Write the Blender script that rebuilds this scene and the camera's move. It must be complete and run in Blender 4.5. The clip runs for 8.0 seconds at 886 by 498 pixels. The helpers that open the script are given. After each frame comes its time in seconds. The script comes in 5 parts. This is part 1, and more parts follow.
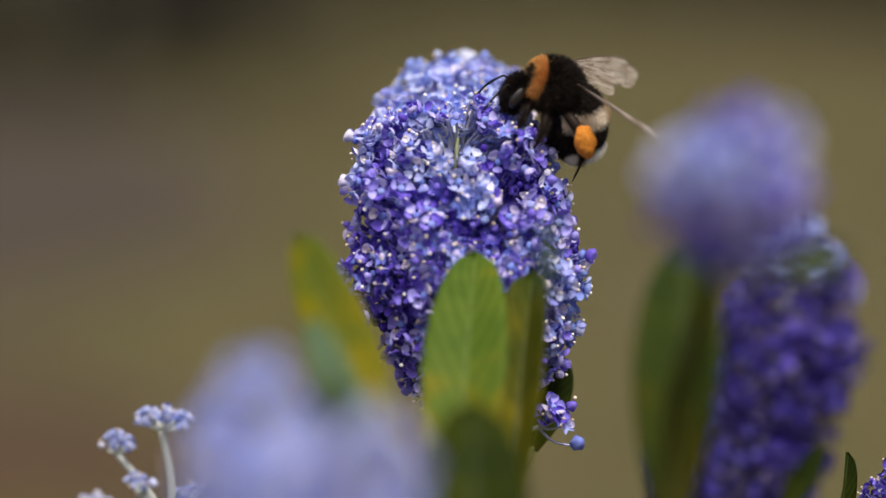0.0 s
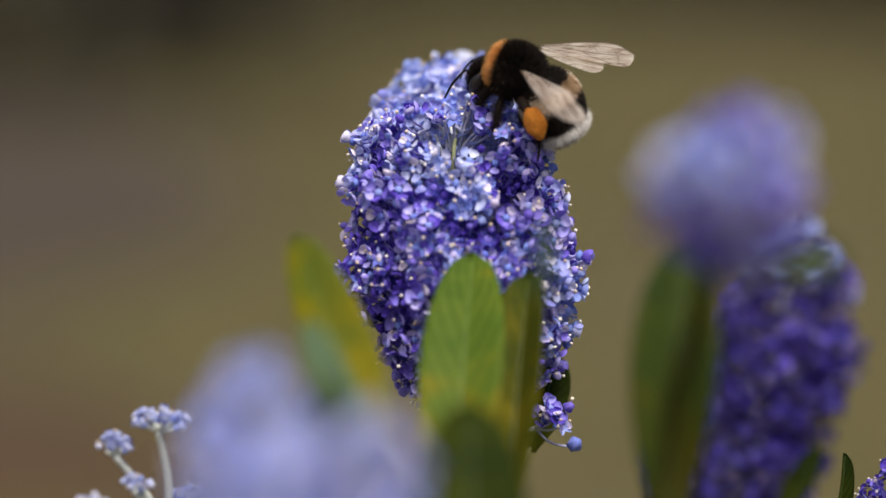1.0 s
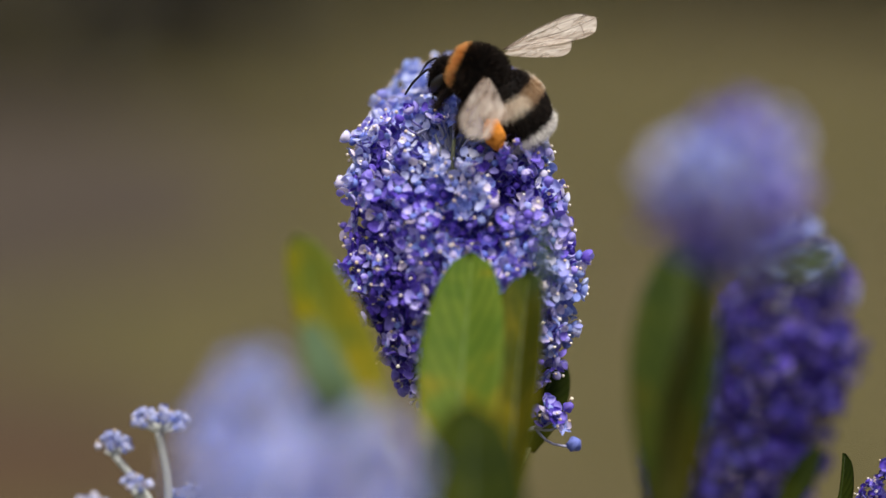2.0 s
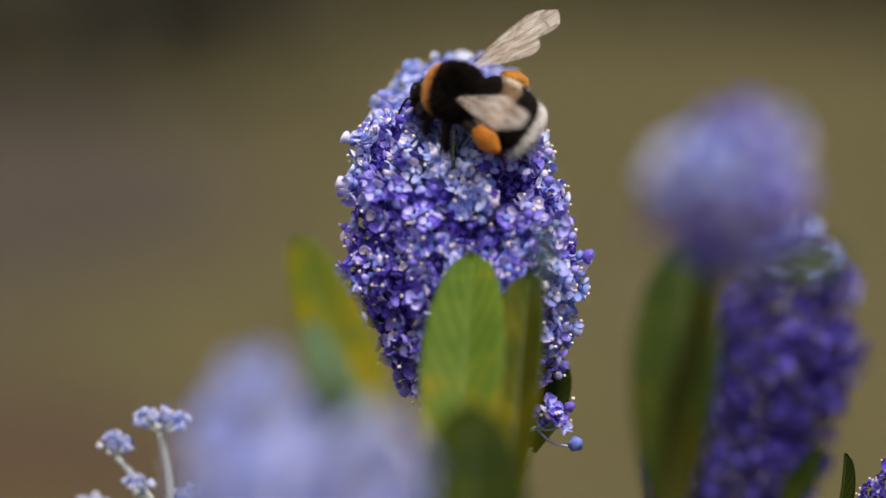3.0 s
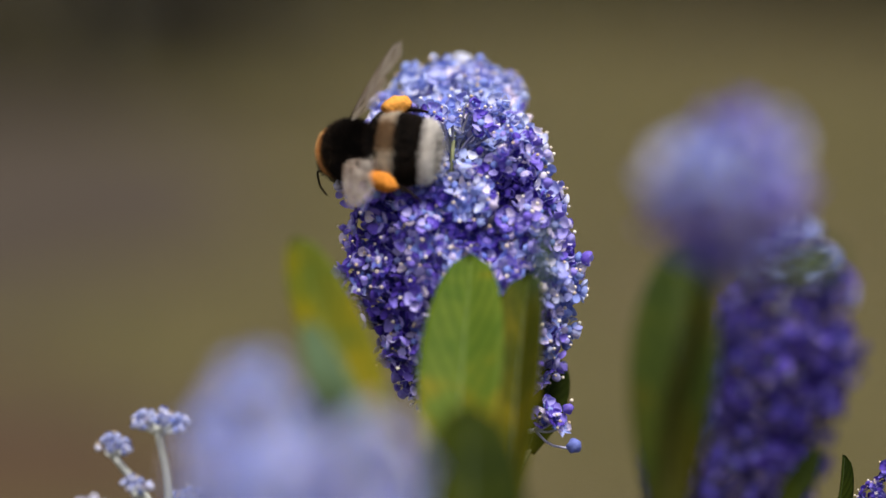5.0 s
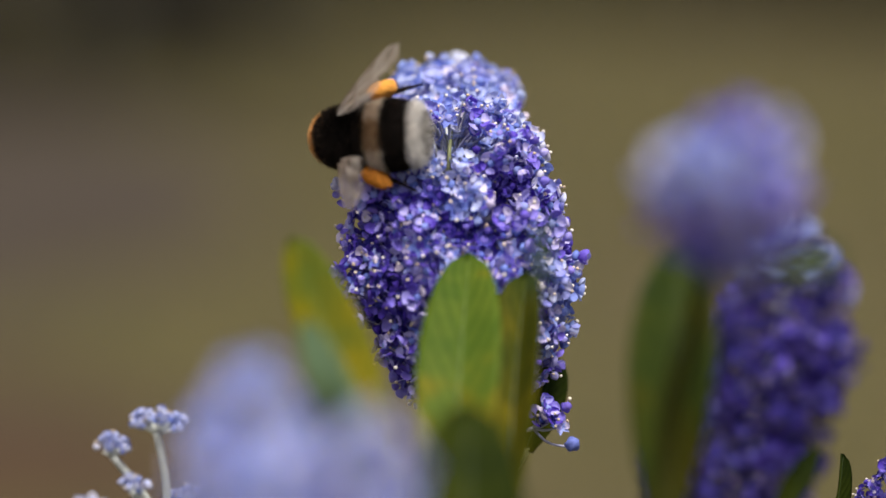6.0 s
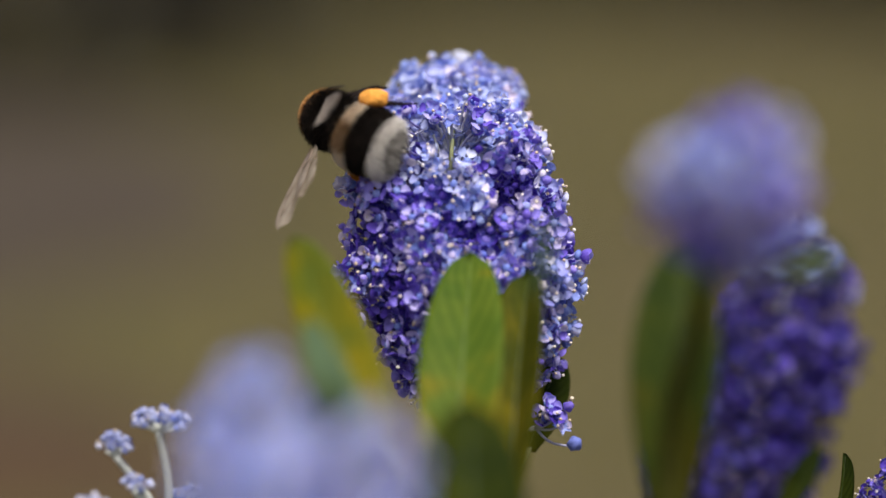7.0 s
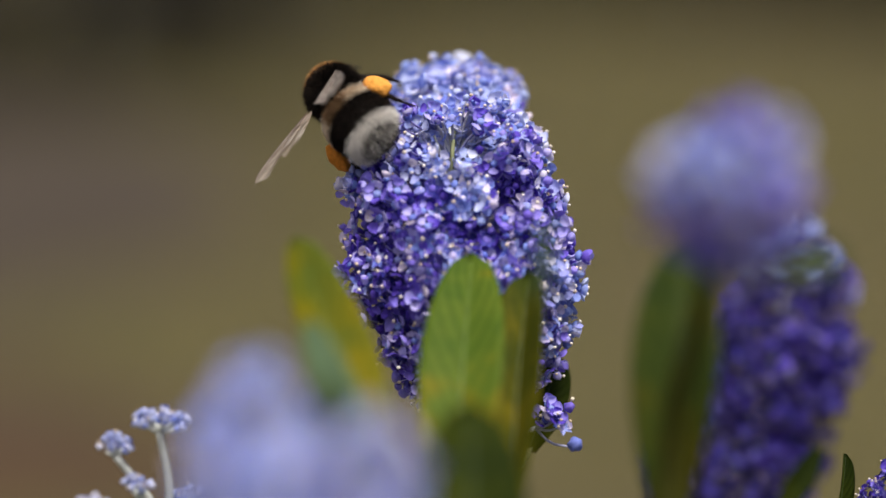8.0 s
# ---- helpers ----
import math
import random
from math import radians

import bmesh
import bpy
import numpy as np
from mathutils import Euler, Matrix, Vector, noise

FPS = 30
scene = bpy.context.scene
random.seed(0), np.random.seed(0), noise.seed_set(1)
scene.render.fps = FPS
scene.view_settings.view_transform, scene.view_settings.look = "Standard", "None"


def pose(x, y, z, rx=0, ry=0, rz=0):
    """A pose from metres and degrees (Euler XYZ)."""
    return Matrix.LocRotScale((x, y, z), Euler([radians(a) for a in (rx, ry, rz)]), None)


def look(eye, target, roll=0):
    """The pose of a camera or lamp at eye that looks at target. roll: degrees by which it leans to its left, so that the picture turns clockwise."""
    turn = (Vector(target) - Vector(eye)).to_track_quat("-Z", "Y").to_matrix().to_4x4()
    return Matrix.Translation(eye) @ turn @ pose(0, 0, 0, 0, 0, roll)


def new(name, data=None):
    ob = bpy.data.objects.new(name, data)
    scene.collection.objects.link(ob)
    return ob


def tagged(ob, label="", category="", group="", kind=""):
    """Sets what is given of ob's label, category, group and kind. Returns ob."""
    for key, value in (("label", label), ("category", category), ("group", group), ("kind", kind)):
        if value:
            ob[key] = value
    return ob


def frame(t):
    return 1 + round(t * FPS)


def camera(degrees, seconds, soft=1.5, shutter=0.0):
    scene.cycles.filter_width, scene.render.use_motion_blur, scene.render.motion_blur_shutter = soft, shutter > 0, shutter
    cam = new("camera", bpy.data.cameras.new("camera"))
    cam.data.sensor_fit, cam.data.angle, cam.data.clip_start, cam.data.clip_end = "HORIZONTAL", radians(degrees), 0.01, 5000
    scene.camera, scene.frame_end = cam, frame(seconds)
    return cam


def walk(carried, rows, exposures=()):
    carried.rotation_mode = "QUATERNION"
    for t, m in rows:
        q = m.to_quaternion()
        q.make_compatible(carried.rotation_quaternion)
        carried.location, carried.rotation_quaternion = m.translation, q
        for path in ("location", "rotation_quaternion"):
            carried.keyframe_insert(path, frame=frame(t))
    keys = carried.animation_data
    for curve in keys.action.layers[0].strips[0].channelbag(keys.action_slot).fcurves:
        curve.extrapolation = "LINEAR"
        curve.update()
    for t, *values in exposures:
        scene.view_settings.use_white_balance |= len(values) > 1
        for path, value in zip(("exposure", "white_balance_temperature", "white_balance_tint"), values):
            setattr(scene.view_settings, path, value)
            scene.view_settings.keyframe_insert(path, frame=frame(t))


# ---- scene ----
MM = 0.001
TILT = radians(10)      # the camera looks down on the flowers by this much
HEIGHT = 0.95           # of the flowers over the ground
ACROSS = Vector((1, 0, 0))
RISE = Vector((0, math.sin(TILT), math.cos(TILT)))
NEAR = Vector((0, -math.cos(TILT), math.sin(TILT)))


def way(u, v, w):
    """A vector of u across, v up and w towards the eye, in millimetres."""
    return (ACROSS * u + RISE * v + NEAR * w) * MM


def spot(u, v, w):
    """A place, in millimetres from the middle of the flowers."""
    return Vector((0, 0, HEIGHT)) + way(u, v, w)


# camera: a long macro lens, nearly still, with a slight drift of the aim
cam = camera(18.55, 8.0, soft=1.5, shutter=0.5)
cam.data.dof.use_dof = True
cam.data.dof.focus_distance = 0.300
cam.data.dof.aperture_fstop = 6.1
AIM = ((0.0, -0.31, -0.12), (0.5, -0.09, 0.0), (1.0, 0.0, 0.0), (1.5, 0.09, 0.0), (3.0, -0.12, 0.0), (3.5, -0.16, 0.06),
       (4.0, -0.12, 0.19), (4.5, -0.06, 0.22), (6.0, 0.25, 0.06), (6.5, 0.19, 0.0), (7.0, 0.0, 0.0), (7.5, 0.06, 0.06), (8.0, -0.06, 0.06))
walk(cam, [(t, look(spot(0, 0, 300), spot(u, v, 0))) for t, u, v in AIM], [(0.0, 0.50, 6750, 9.5), (8.0, 0.50, 6750, 9.5)])

# light: a bright overcast day
world = bpy.data.worlds.new("sky")
scene.world = world
world.use_nodes = True
sky = world.node_tree.nodes.new("ShaderNodeTexSky")
sky.sky_type = "NISHITA"
sky.sun_disc = False
sky.sun_elevation, sky.sun_rotation = radians(65), radians(-160)
sky.air_density, sky.dust_density = 1.0, 5.0
back = world.node_tree.nodes["Background"]
back.inputs["Strength"].default_value = 0.085
world.node_tree.links.new(sky.outputs["Color"], back.inputs["Color"])
sun = new("sun", bpy.data.lights.new("sun", "SUN"))
sun.data.energy, sun.data.angle, sun.data.color = 3.6, radians(22), (1.0, 0.96, 0.9)
# high, from behind the camera
sun.matrix_world = look((0.22, -0.36, 0.90), (0, 0, 0))


# ---- materials ----
def shader(name):
    m = bpy.data.materials.new(name)
    m.use_nodes = True
    return m, m.node_tree.nodes, m.node_tree.links, m.node_tree.nodes["Principled BSDF"]


def ramp(nodes, links, source, stops):
    r = nodes.new("ShaderNodeValToRGB")
    els = r.color_ramp.elements
    while len(els) < len(stops):
        els.new(0.5)
    for e, (p, c) in zip(els, stops):
        e.position, e.color = p, (*c, 1)
    links.new(source, r.inputs["Fac"])
    return r.outputs["Color"]


def grain(nodes, links, scale, detail=4.0):
    t = nodes.new("ShaderNodeTexNoise")
    t.inputs["Scale"].default_value, t.inputs["Detail"].default_value = scale, detail
    c = nodes.new("ShaderNodeTexCoord")
    links.new(c.outputs["Object"], t.inputs["Vector"])
    return t.outputs["Fac"]


def blend(nodes, links, kind, fac, a, b):
    x = nodes.new("ShaderNodeMix")
    x.data_type, x.blend_type = "RGBA", kind
    for sock, v in ((x.inputs["Factor"], fac), (x.inputs["A"], a), (x.inputs["B"], b)):
        if isinstance(v, bpy.types.NodeSocket):
            links.new(v, sock)
        elif isinstance(v, tuple):
            sock.default_value = (*v, 1)
        else:
            sock.default_value = v
    return x.outputs["Result"]


def sums(nodes, links, op, a, b):
    x = nodes.new("ShaderNodeMath")
    x.operation = op
    for sock, v in zip(x.inputs, (a, b)):
        if isinstance(v, bpy.types.NodeSocket):
            links.new(v, sock)
        else:
            sock.default_value = v
    return x.outputs[0]


def chance(nodes, links):
    """A random number for each object and each loose piece in it."""
    o = nodes.new("ShaderNodeObjectInfo").outputs["Random"]
    g = nodes.new("ShaderNodeNewGeometry").outputs["Random Per Island"]
    return sums(nodes, links, "FRACT", sums(nodes, links, "ADD", sums(nodes, links, "MULTIPLY", o, 7.3), g), 0)


def bumped(nodes, links, p, source, strength, distance):
    b = nodes.new("ShaderNodeBump")
    b.inputs["Strength"].default_value, b.inputs["Distance"].default_value = strength, distance
    links.new(source, b.inputs["Height"])
    links.new(b.outputs["Normal"], p.inputs["Normal"])


def organic(name, stops, rough=0.5, through_light=0.0, scale=1500.0, mottle=0.35, relief=0.00006, coat=0.0, velvet=0.0, shine=0.5):
    """A plant or body surface: a colour by chance from stops, mottled, with fine relief and some light passing through."""
    m, n, l, p = shader(name)
    base = ramp(n, l, chance(n, l), stops)
    g = grain(n, l, scale)
    shade = ramp(n, l, g, ((0.3, (0.62, 0.62, 0.66)), (0.7, (1.0, 1.0, 1.0))))
    col = blend(n, l, "MULTIPLY", mottle, base, shade)
    l.new(col, p.inputs["Base Color"])
    p.inputs["Roughness"].default_value = rough
    p.inputs["Coat Weight"].default_value = coat
    p.inputs["Sheen Weight"].default_value = velvet
    p.inputs["Specular IOR Level"].default_value = shine
    if relief:
        bumped(n, l, p, g, 0.5, relief)
    if through_light:
        tr = n.new("ShaderNodeBsdfTranslucent")
        l.new(col, tr.inputs["Color"])
        mix = n.new("ShaderNodeMixShader")
        mix.inputs["Fac"].default_value = through_light
        l.new(p.outputs[0], mix.inputs[1])
        l.new(tr.outputs[0], mix.inputs[2])
        l.new(mix.outputs[0], n["Material Output"].inputs["Surface"])
    return m


VIOLET = ((0.0, (0.11, 0.0605, 0.528)), (0.18, (0.187, 0.127, 0.682)), (0.42, (0.33, 0.27, 0.836)), (0.68, (0.462, 0.435, 0.924)), (0.88, (0.638, 0.583, 0.93)), (1.0, (0.902, 0.803, 0.93)))
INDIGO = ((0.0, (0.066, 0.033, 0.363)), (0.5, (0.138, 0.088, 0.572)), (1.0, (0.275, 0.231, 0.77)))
PALE = ((0.0, (0.276, 0.286, 0.742)), (0.35, (0.424, 0.466, 0.859)), (0.7, (0.615, 0.657, 0.93)), (1.0, (0.89, 0.816, 0.93)))
PERI = ((0.0, (0.191, 0.244, 0.7)), (0.5, (0.36, 0.456, 0.88)), (1.0, (0.636, 0.689, 0.93)))
MIST = ((0.0, (0.312, 0.395, 0.894)), (0.4, (0.52, 0.603, 0.95)), (0.8, (0.77, 0.79, 0.95)), (1.0, (0.936, 0.811, 0.936)))
# violet darkened to carry the shade on and between florets
SHADE_VIOLET = ((0.0, (0.012, 0.005, 0.085)), (0.4, (0.028, 0.013, 0.16)), (0.75, (0.058, 0.036, 0.26)), (1.0, (0.14, 0.125, 0.46)))
ICE = ((0.0, (0.28, 0.34, 0.68)), (0.5, (0.46, 0.51, 0.78)), (1.0, (0.66, 0.66, 0.82)))
petal_violet = organic("petal_violet", VIOLET, 0.55, 0.3, 1400, 0.35, shine=0.2)
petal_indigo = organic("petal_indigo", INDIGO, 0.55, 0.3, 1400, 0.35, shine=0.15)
petal_pale = organic("petal_pale", PALE, 0.55, 0.3, 1400, 0.3, shine=0.2)
petal_peri = organic("petal_peri", PERI, 0.55, 0.3, 1400, 0.3, shine=0.2)
petal_mist = organic("petal_mist", MIST, 0.55, 0.3, 1400, 0.3, shine=0.2)
petal_shaded = organic("petal_shaded", SHADE_VIOLET, 0.6, 0.25, 1400, 0.35, shine=0.08)
petal_ice = organic("petal_ice", ICE, 0.5, 0.2, 1400, 0.3)
sepal_deep = organic("sepal_deep", ((0.0, (0.03, 0.028, 0.22)), (1.0, (0.07, 0.07, 0.36))), 0.6, 0.2, 1600, shine=0.08)
sepal_blue = organic("sepal_blue", ((0.0, (0.13, 0.17, 0.62)), (0.5, (0.22, 0.31, 0.76)), (1.0, (0.40, 0.44, 0.82))), 0.55, 0.2, 1600, shine=0.2)
anther_cream = organic("anther_cream", ((0.0, (0.56, 0.42, 0.29)), (0.5, (0.74, 0.64, 0.53)), (1.0, (0.90, 0.85, 0.78))), 0.6, 0.0, 4000)
filament_lilac = organic("filament_lilac", ((0.0, (0.40, 0.36, 0.72)), (1.0, (0.62, 0.58, 0.80))), 0.5, 0.2, 2500, 0.2, 0)
stalk_lilac = organic("stalk_lilac", ((0.0, (0.44, 0.45, 0.70)), (0.5, (0.58, 0.59, 0.76)), (1.0, (0.66, 0.67, 0.72))), 0.6, 0.3, 900, 0.35)
stalk_deep = organic("stalk_deep", ((0.0, (0.13, 0.11, 0.46)), (1.0, (0.30, 0.28, 0.64))), 0.6, 0.3, 900, 0.35)
stalk_pale = organic("stalk_pale", ((0.0, (0.50, 0.53, 0.50)), (1.0, (0.66, 0.68, 0.66))), 0.5, 0.15, 900, 0.35)
stalk_olive = organic("stalk_olive", ((0.0, (0.07, 0.075, 0.014)), (1.0, (0.11, 0.105, 0.02))), 0.6, 0.1, 700, 0.4, shine=0.1)
stalk_green = organic("stalk_green", ((0.0, (0.30, 0.34, 0.16)), (1.0, (0.42, 0.44, 0.24))), 0.5, 0.1, 700, 0.4)
bark = organic("bark", ((0.0, (0.10, 0.065, 0.04)), (1.0, (0.16, 0.11, 0.07))), 0.85, 0, 300, 0.7, 0.0006)


def leaf_surface(name, stops, gloss, shine=0.08):
    """Leaf: green with paler veins, blotches of yellow and a waxy sheen."""
    m, n, l, p = shader(name)
    uv = n.new("ShaderNodeUVMap").outputs["UV"]
    sep = n.new("ShaderNodeSeparateXYZ")
    l.new(uv, sep.inputs[0])
    side = sums(n, l, "ABSOLUTE", sums(n, l, "SUBTRACT", sep.outputs["X"], 0.5), 0)
    lean = sums(n, l, "SUBTRACT", sep.outputs["Y"], sums(n, l, "MULTIPLY", side, 0.55))
    wave = sums(n, l, "SINE", sums(n, l, "MULTIPLY", lean, 60.0), 0)
    vein = sums(n, l, "POWER", sums(n, l, "MULTIPLY_ADD", wave, 0.5), 3.0)
    vein.node.inputs[0].links[0].from_node.inputs[2].default_value = 0.5
    base = ramp(n, l, sums(n, l, "ADD", grain(n, l, 160, 3), sums(n, l, "MULTIPLY", sums(n, l, "SUBTRACT", 0.55, sep.outputs["Y"]), 0.3)), stops)
    fine = ramp(n, l, grain(n, l, 1400), ((0.3, (0.75, 0.75, 0.75)), (0.7, (1, 1, 1))))
    col = blend(n, l, "MULTIPLY", 0.5, base, fine)
    col = blend(n, l, "MULTIPLY", sums(n, l, "MULTIPLY", vein, 0.7), col, (0.62, 0.72, 0.62))
    l.new(col, p.inputs["Base Color"])
    p.inputs["Specular IOR Level"].default_value = shine
    p.inputs["Roughness"].default_value = gloss
    bumped(n, l, p, vein, 0.3, 0.00015)
    tr = n.new("ShaderNodeBsdfTranslucent")
    l.new(col, tr.inputs["Color"])
    mix = n.new("ShaderNodeMixShader")
    mix.inputs["Fac"].default_value = 0.4
    l.new(p.outputs[0], mix.inputs[1])
    l.new(tr.outputs[0], mix.inputs[2])
    l.new(mix.outputs[0], n["Material Output"].inputs["Surface"])
    return m


leaf_green = leaf_surface("leaf_green", ((0.3, (0.081, 0.14, 0.0162)), (0.50, (0.117, 0.171, 0.0198)), (0.64, (0.225, 0.189, 0.009))), 0.55)
leaf_yellow = leaf_surface("leaf_yellow", ((0.3, (0.12, 0.165, 0.0224)), (0.55, (0.224, 0.202, 0.00901)), (0.75, (0.299, 0.24, 0.00598))), 0.55, 0.1)
leaf_olive = leaf_surface("leaf_olive", ((0.3, (0.0468, 0.0636, 0.00655)), (0.55, (0.0981, 0.0981, 0.00748)), (0.75, (0.187, 0.154, 0.00748))), 0.6, 0.05)
leaf_mid = leaf_surface("leaf_mid", ((0.3, (0.0288, 0.054, 0.00864)), (0.55, (0.054, 0.0792, 0.0101)), (0.75, (0.101, 0.0936, 0.0072))), 0.55, 0.2)
leaf_dark = leaf_surface("leaf_dark", ((0.3, (0.0187, 0.0306, 0.00425)), (0.55, (0.0382, 0.0527, 0.0051)), (0.75, (0.0638, 0.0723, 0.0051))), 0.65, 0.05)
leaf_grey = leaf_surface("leaf_grey", ((0.3, (0.10, 0.16, 0.085)), (0.6, (0.14, 0.21, 0.12)), (0.75, (0.17, 0.24, 0.14))), 0.5)
leaf_rib = organic("leaf_rib", ((0.0, (0.085, 0.14, 0.022)), (1.0, (0.11, 0.165, 0.03))), 0.5, 0.1, 800, 0.3)
leaf_rib_dark = organic("leaf_rib_dark", ((0.0, (0.035, 0.06, 0.012)), (1.0, (0.05, 0.075, 0.016))), 0.5, 0.1, 800, 0.3)

chitin = organic("chitin", ((0.0, (0.008, 0.006, 0.006)), (1.0, (0.014, 0.010, 0.009))), 0.55, 0, 1200, 0.5, 0.00003, shine=0.2)
eye_gloss = organic("eye_gloss", ((0.0, (0.012, 0.010, 0.010)), (1.0, (0.02, 0.015, 0.012))), 0.35, 0, 5000, 0.3, 0.00002, 0.1)
fur_black = organic("fur_black", ((0.0, (0.005, 0.004, 0.004)), (0.75, (0.010, 0.007, 0.006)), (1.0, (0.055, 0.036, 0.024))), 0.8, 0, 900, 0.3, 0, shine=0.15)
fur_orange = organic("fur_orange", ((0.0, (0.52, 0.18, 0.018)), (0.5, (0.72, 0.32, 0.07)), (1.0, (0.90, 0.60, 0.28))), 0.6, 0.15, 900, 0.3, 0)
fur_buff = organic("fur_buff", ((0.0, (0.40, 0.24, 0.12)), (0.25, (0.72, 0.58, 0.42)), (0.6, (0.86, 0.76, 0.62)), (1.0, (0.94, 0.88, 0.78))), 0.6, 0.15, 900, 0.3, 0)
fur_tawny = organic("fur_tawny", ((0.0, (0.10, 0.05, 0.02)), (0.4, (0.26, 0.135, 0.058)), (0.75, (0.46, 0.29, 0.145)), (1.0, (0.82, 0.66, 0.46))), 0.6, 0.1, 900, 0.3, 0)
fur_white = organic("fur_white", ((0.0, (0.03, 0.025, 0.022)), (0.05, (0.09, 0.075, 0.065)), (0.10, (0.72, 0.68, 0.64)), (0.6, (0.90, 0.87, 0.83)), (1.0, (0.97, 0.95, 0.92))), 0.6, 0.15, 900, 0.3, 0)
fur_grizzled = organic("fur_grizzled", ((0.0, (0.015, 0.012, 0.011)), (0.5, (0.05, 0.042, 0.038)), (0.62, (0.50, 0.46, 0.42)), (1.0, (0.88, 0.85, 0.81))), 0.6, 0.1, 900, 0.3, 0)
leg_brown = organic("leg_brown", ((0.0, (0.010, 0.006, 0.005)), (1.0, (0.024, 0.014, 0.009))), 0.6, 0, 1500, 0.5, 0.00003, shine=0.15)
pollen = organic("pollen", ((0.0, (0.70, 0.23, 0.03)), (0.5, (0.80, 0.32, 0.05)), (1.0, (0.88, 0.42, 0.09))), 0.85, 0.15, 2600, 0.75, 0.0004, shine=0.2)
vein_brown = organic("vein_brown", ((0.0, (0.04, 0.024, 0.015)), (1.0, (0.07, 0.042, 0.024))), 0.4, 0, 900, 0.3, 0)


def wing_film():
    """Wing membrane: thin, smoky and glossy, mostly see-through."""
    m, n, l, p = shader("wing_film")
    t = n.new("ShaderNodeTexNoise")
    t.inputs["Scale"].default_value, t.inputs["Detail"].default_value, t.inputs["Distortion"].default_value = 1.0, 4.0, 0.6
    c = n.new("ShaderNodeTexCoord")
    stretch = n.new("ShaderNodeMapping")
    stretch.inputs["Scale"].default_value = (330, 1500, 1500)
    l.new(c.outputs["Object"], stretch.inputs["Vector"])
    l.new(stretch.outputs["Vector"], t.inputs["Vector"])
    g = t.outputs["Fac"]
    l.new(ramp(n, l, g, ((0.30, (0.16, 0.11, 0.08)), (0.48, (0.38, 0.31, 0.26)), (0.68, (0.60, 0.54, 0.48)))), p.inputs["Base Color"])
    p.inputs["Roughness"].default_value = 0.3
    bumped(n, l, p, g, 0.8, 0.0003)
    clear = n.new("ShaderNodeBsdfTransparent")
    clear.inputs["Color"].default_value = (0.86, 0.80, 0.74, 1)
    mix = n.new("ShaderNodeMixShader")
    mix.inputs["Fac"].default_value = 0.45
    l.new(clear.outputs[0], mix.inputs[1])
    l.new(p.outputs[0], mix.inputs[2])
    l.new(mix.outputs[0], n["Material Output"].inputs["Surface"])
    return m


membrane = wing_film()


def ground_surface():
    """Garden ground: worn olive turf with tawny thatch, stones and bare earth at two scales."""
    m, n, l, p = shader("worn_turf")
    big = grain(n, l, 0.55, 2)
    mid = grain(n, l, 6.0, 5)
    fine = grain(n, l, 90.0, 6)
    turf = ramp(n, l, mid, ((0.3, (0.045, 0.041, 0.007)), (0.5, (0.077, 0.063, 0.015)), (0.7, (0.114, 0.090, 0.026))))
    earth = ramp(n, l, mid, ((0.3, (0.048, 0.034, 0.014)), (0.7, (0.09, 0.063, 0.030))))
    patch = ramp(n, l, big, ((0.52, (0, 0, 0)), (0.62, (1, 1, 1))))
    col = blend(n, l, "MIX", patch, turf, earth)
    col = blend(n, l, "MULTIPLY", 0.6, col, ramp(n, l, fine, ((0.3, (0.55, 0.55, 0.55)), (0.7, (1, 1, 1)))))
    l.new(col, p.inputs["Base Color"])
    p.inputs["Roughness"].default_value = 0.95
    bumped(n, l, p, fine, 0.6, 0.02)
    return m


def soil_surface(name, lo, hi, scale):
    m, n, l, p = shader(name)
    g = grain(n, l, scale, 6)
    col = ramp(n, l, g, ((0.3, lo), (0.7, hi)))
    col = blend(n, l, "MULTIPLY", 0.6, col, ramp(n, l, grain(n, l, scale * 14), ((0.3, (0.5, 0.5, 0.5)), (0.7, (1, 1, 1)))))
    l.new(col, p.inputs["Base Color"])
    p.inputs["Roughness"].default_value = 0.95
    bumped(n, l, p, g, 0.7, 0.015)
    return m


turf = ground_surface()
gravel_grey = soil_surface("gravel_grey", (0.025, 0.017, 0.0103), (0.0477, 0.032, 0.0185), 14)
litter_brown = soil_surface("litter_brown", (0.0314, 0.015, 0.00359), (0.0628, 0.0326, 0.00808), 11)
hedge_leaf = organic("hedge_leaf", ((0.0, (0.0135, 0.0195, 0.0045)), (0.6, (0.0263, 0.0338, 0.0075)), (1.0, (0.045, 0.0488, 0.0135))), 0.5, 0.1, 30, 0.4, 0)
# nearly black, to carry the lens darkening at the upper left
hedge_vignette = organic("hedge_vignette", ((0.0, (0.006, 0.0042, 0.0036)), (0.6, (0.012, 0.0084, 0.0072)), (1.0, (0.0216, 0.0156, 0.012))), 0.5, 0.1, 30, 0.4, 0)
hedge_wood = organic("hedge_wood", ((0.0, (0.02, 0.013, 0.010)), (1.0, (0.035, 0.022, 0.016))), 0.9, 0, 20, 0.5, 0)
grass_blade = organic("grass_blade", ((0.0, (0.036, 0.042, 0.006)), (0.6, (0.078, 0.070, 0.012)), (1.0, (0.125, 0.10, 0.026))), 0.6, 0.2, 40, 0.4, 0)


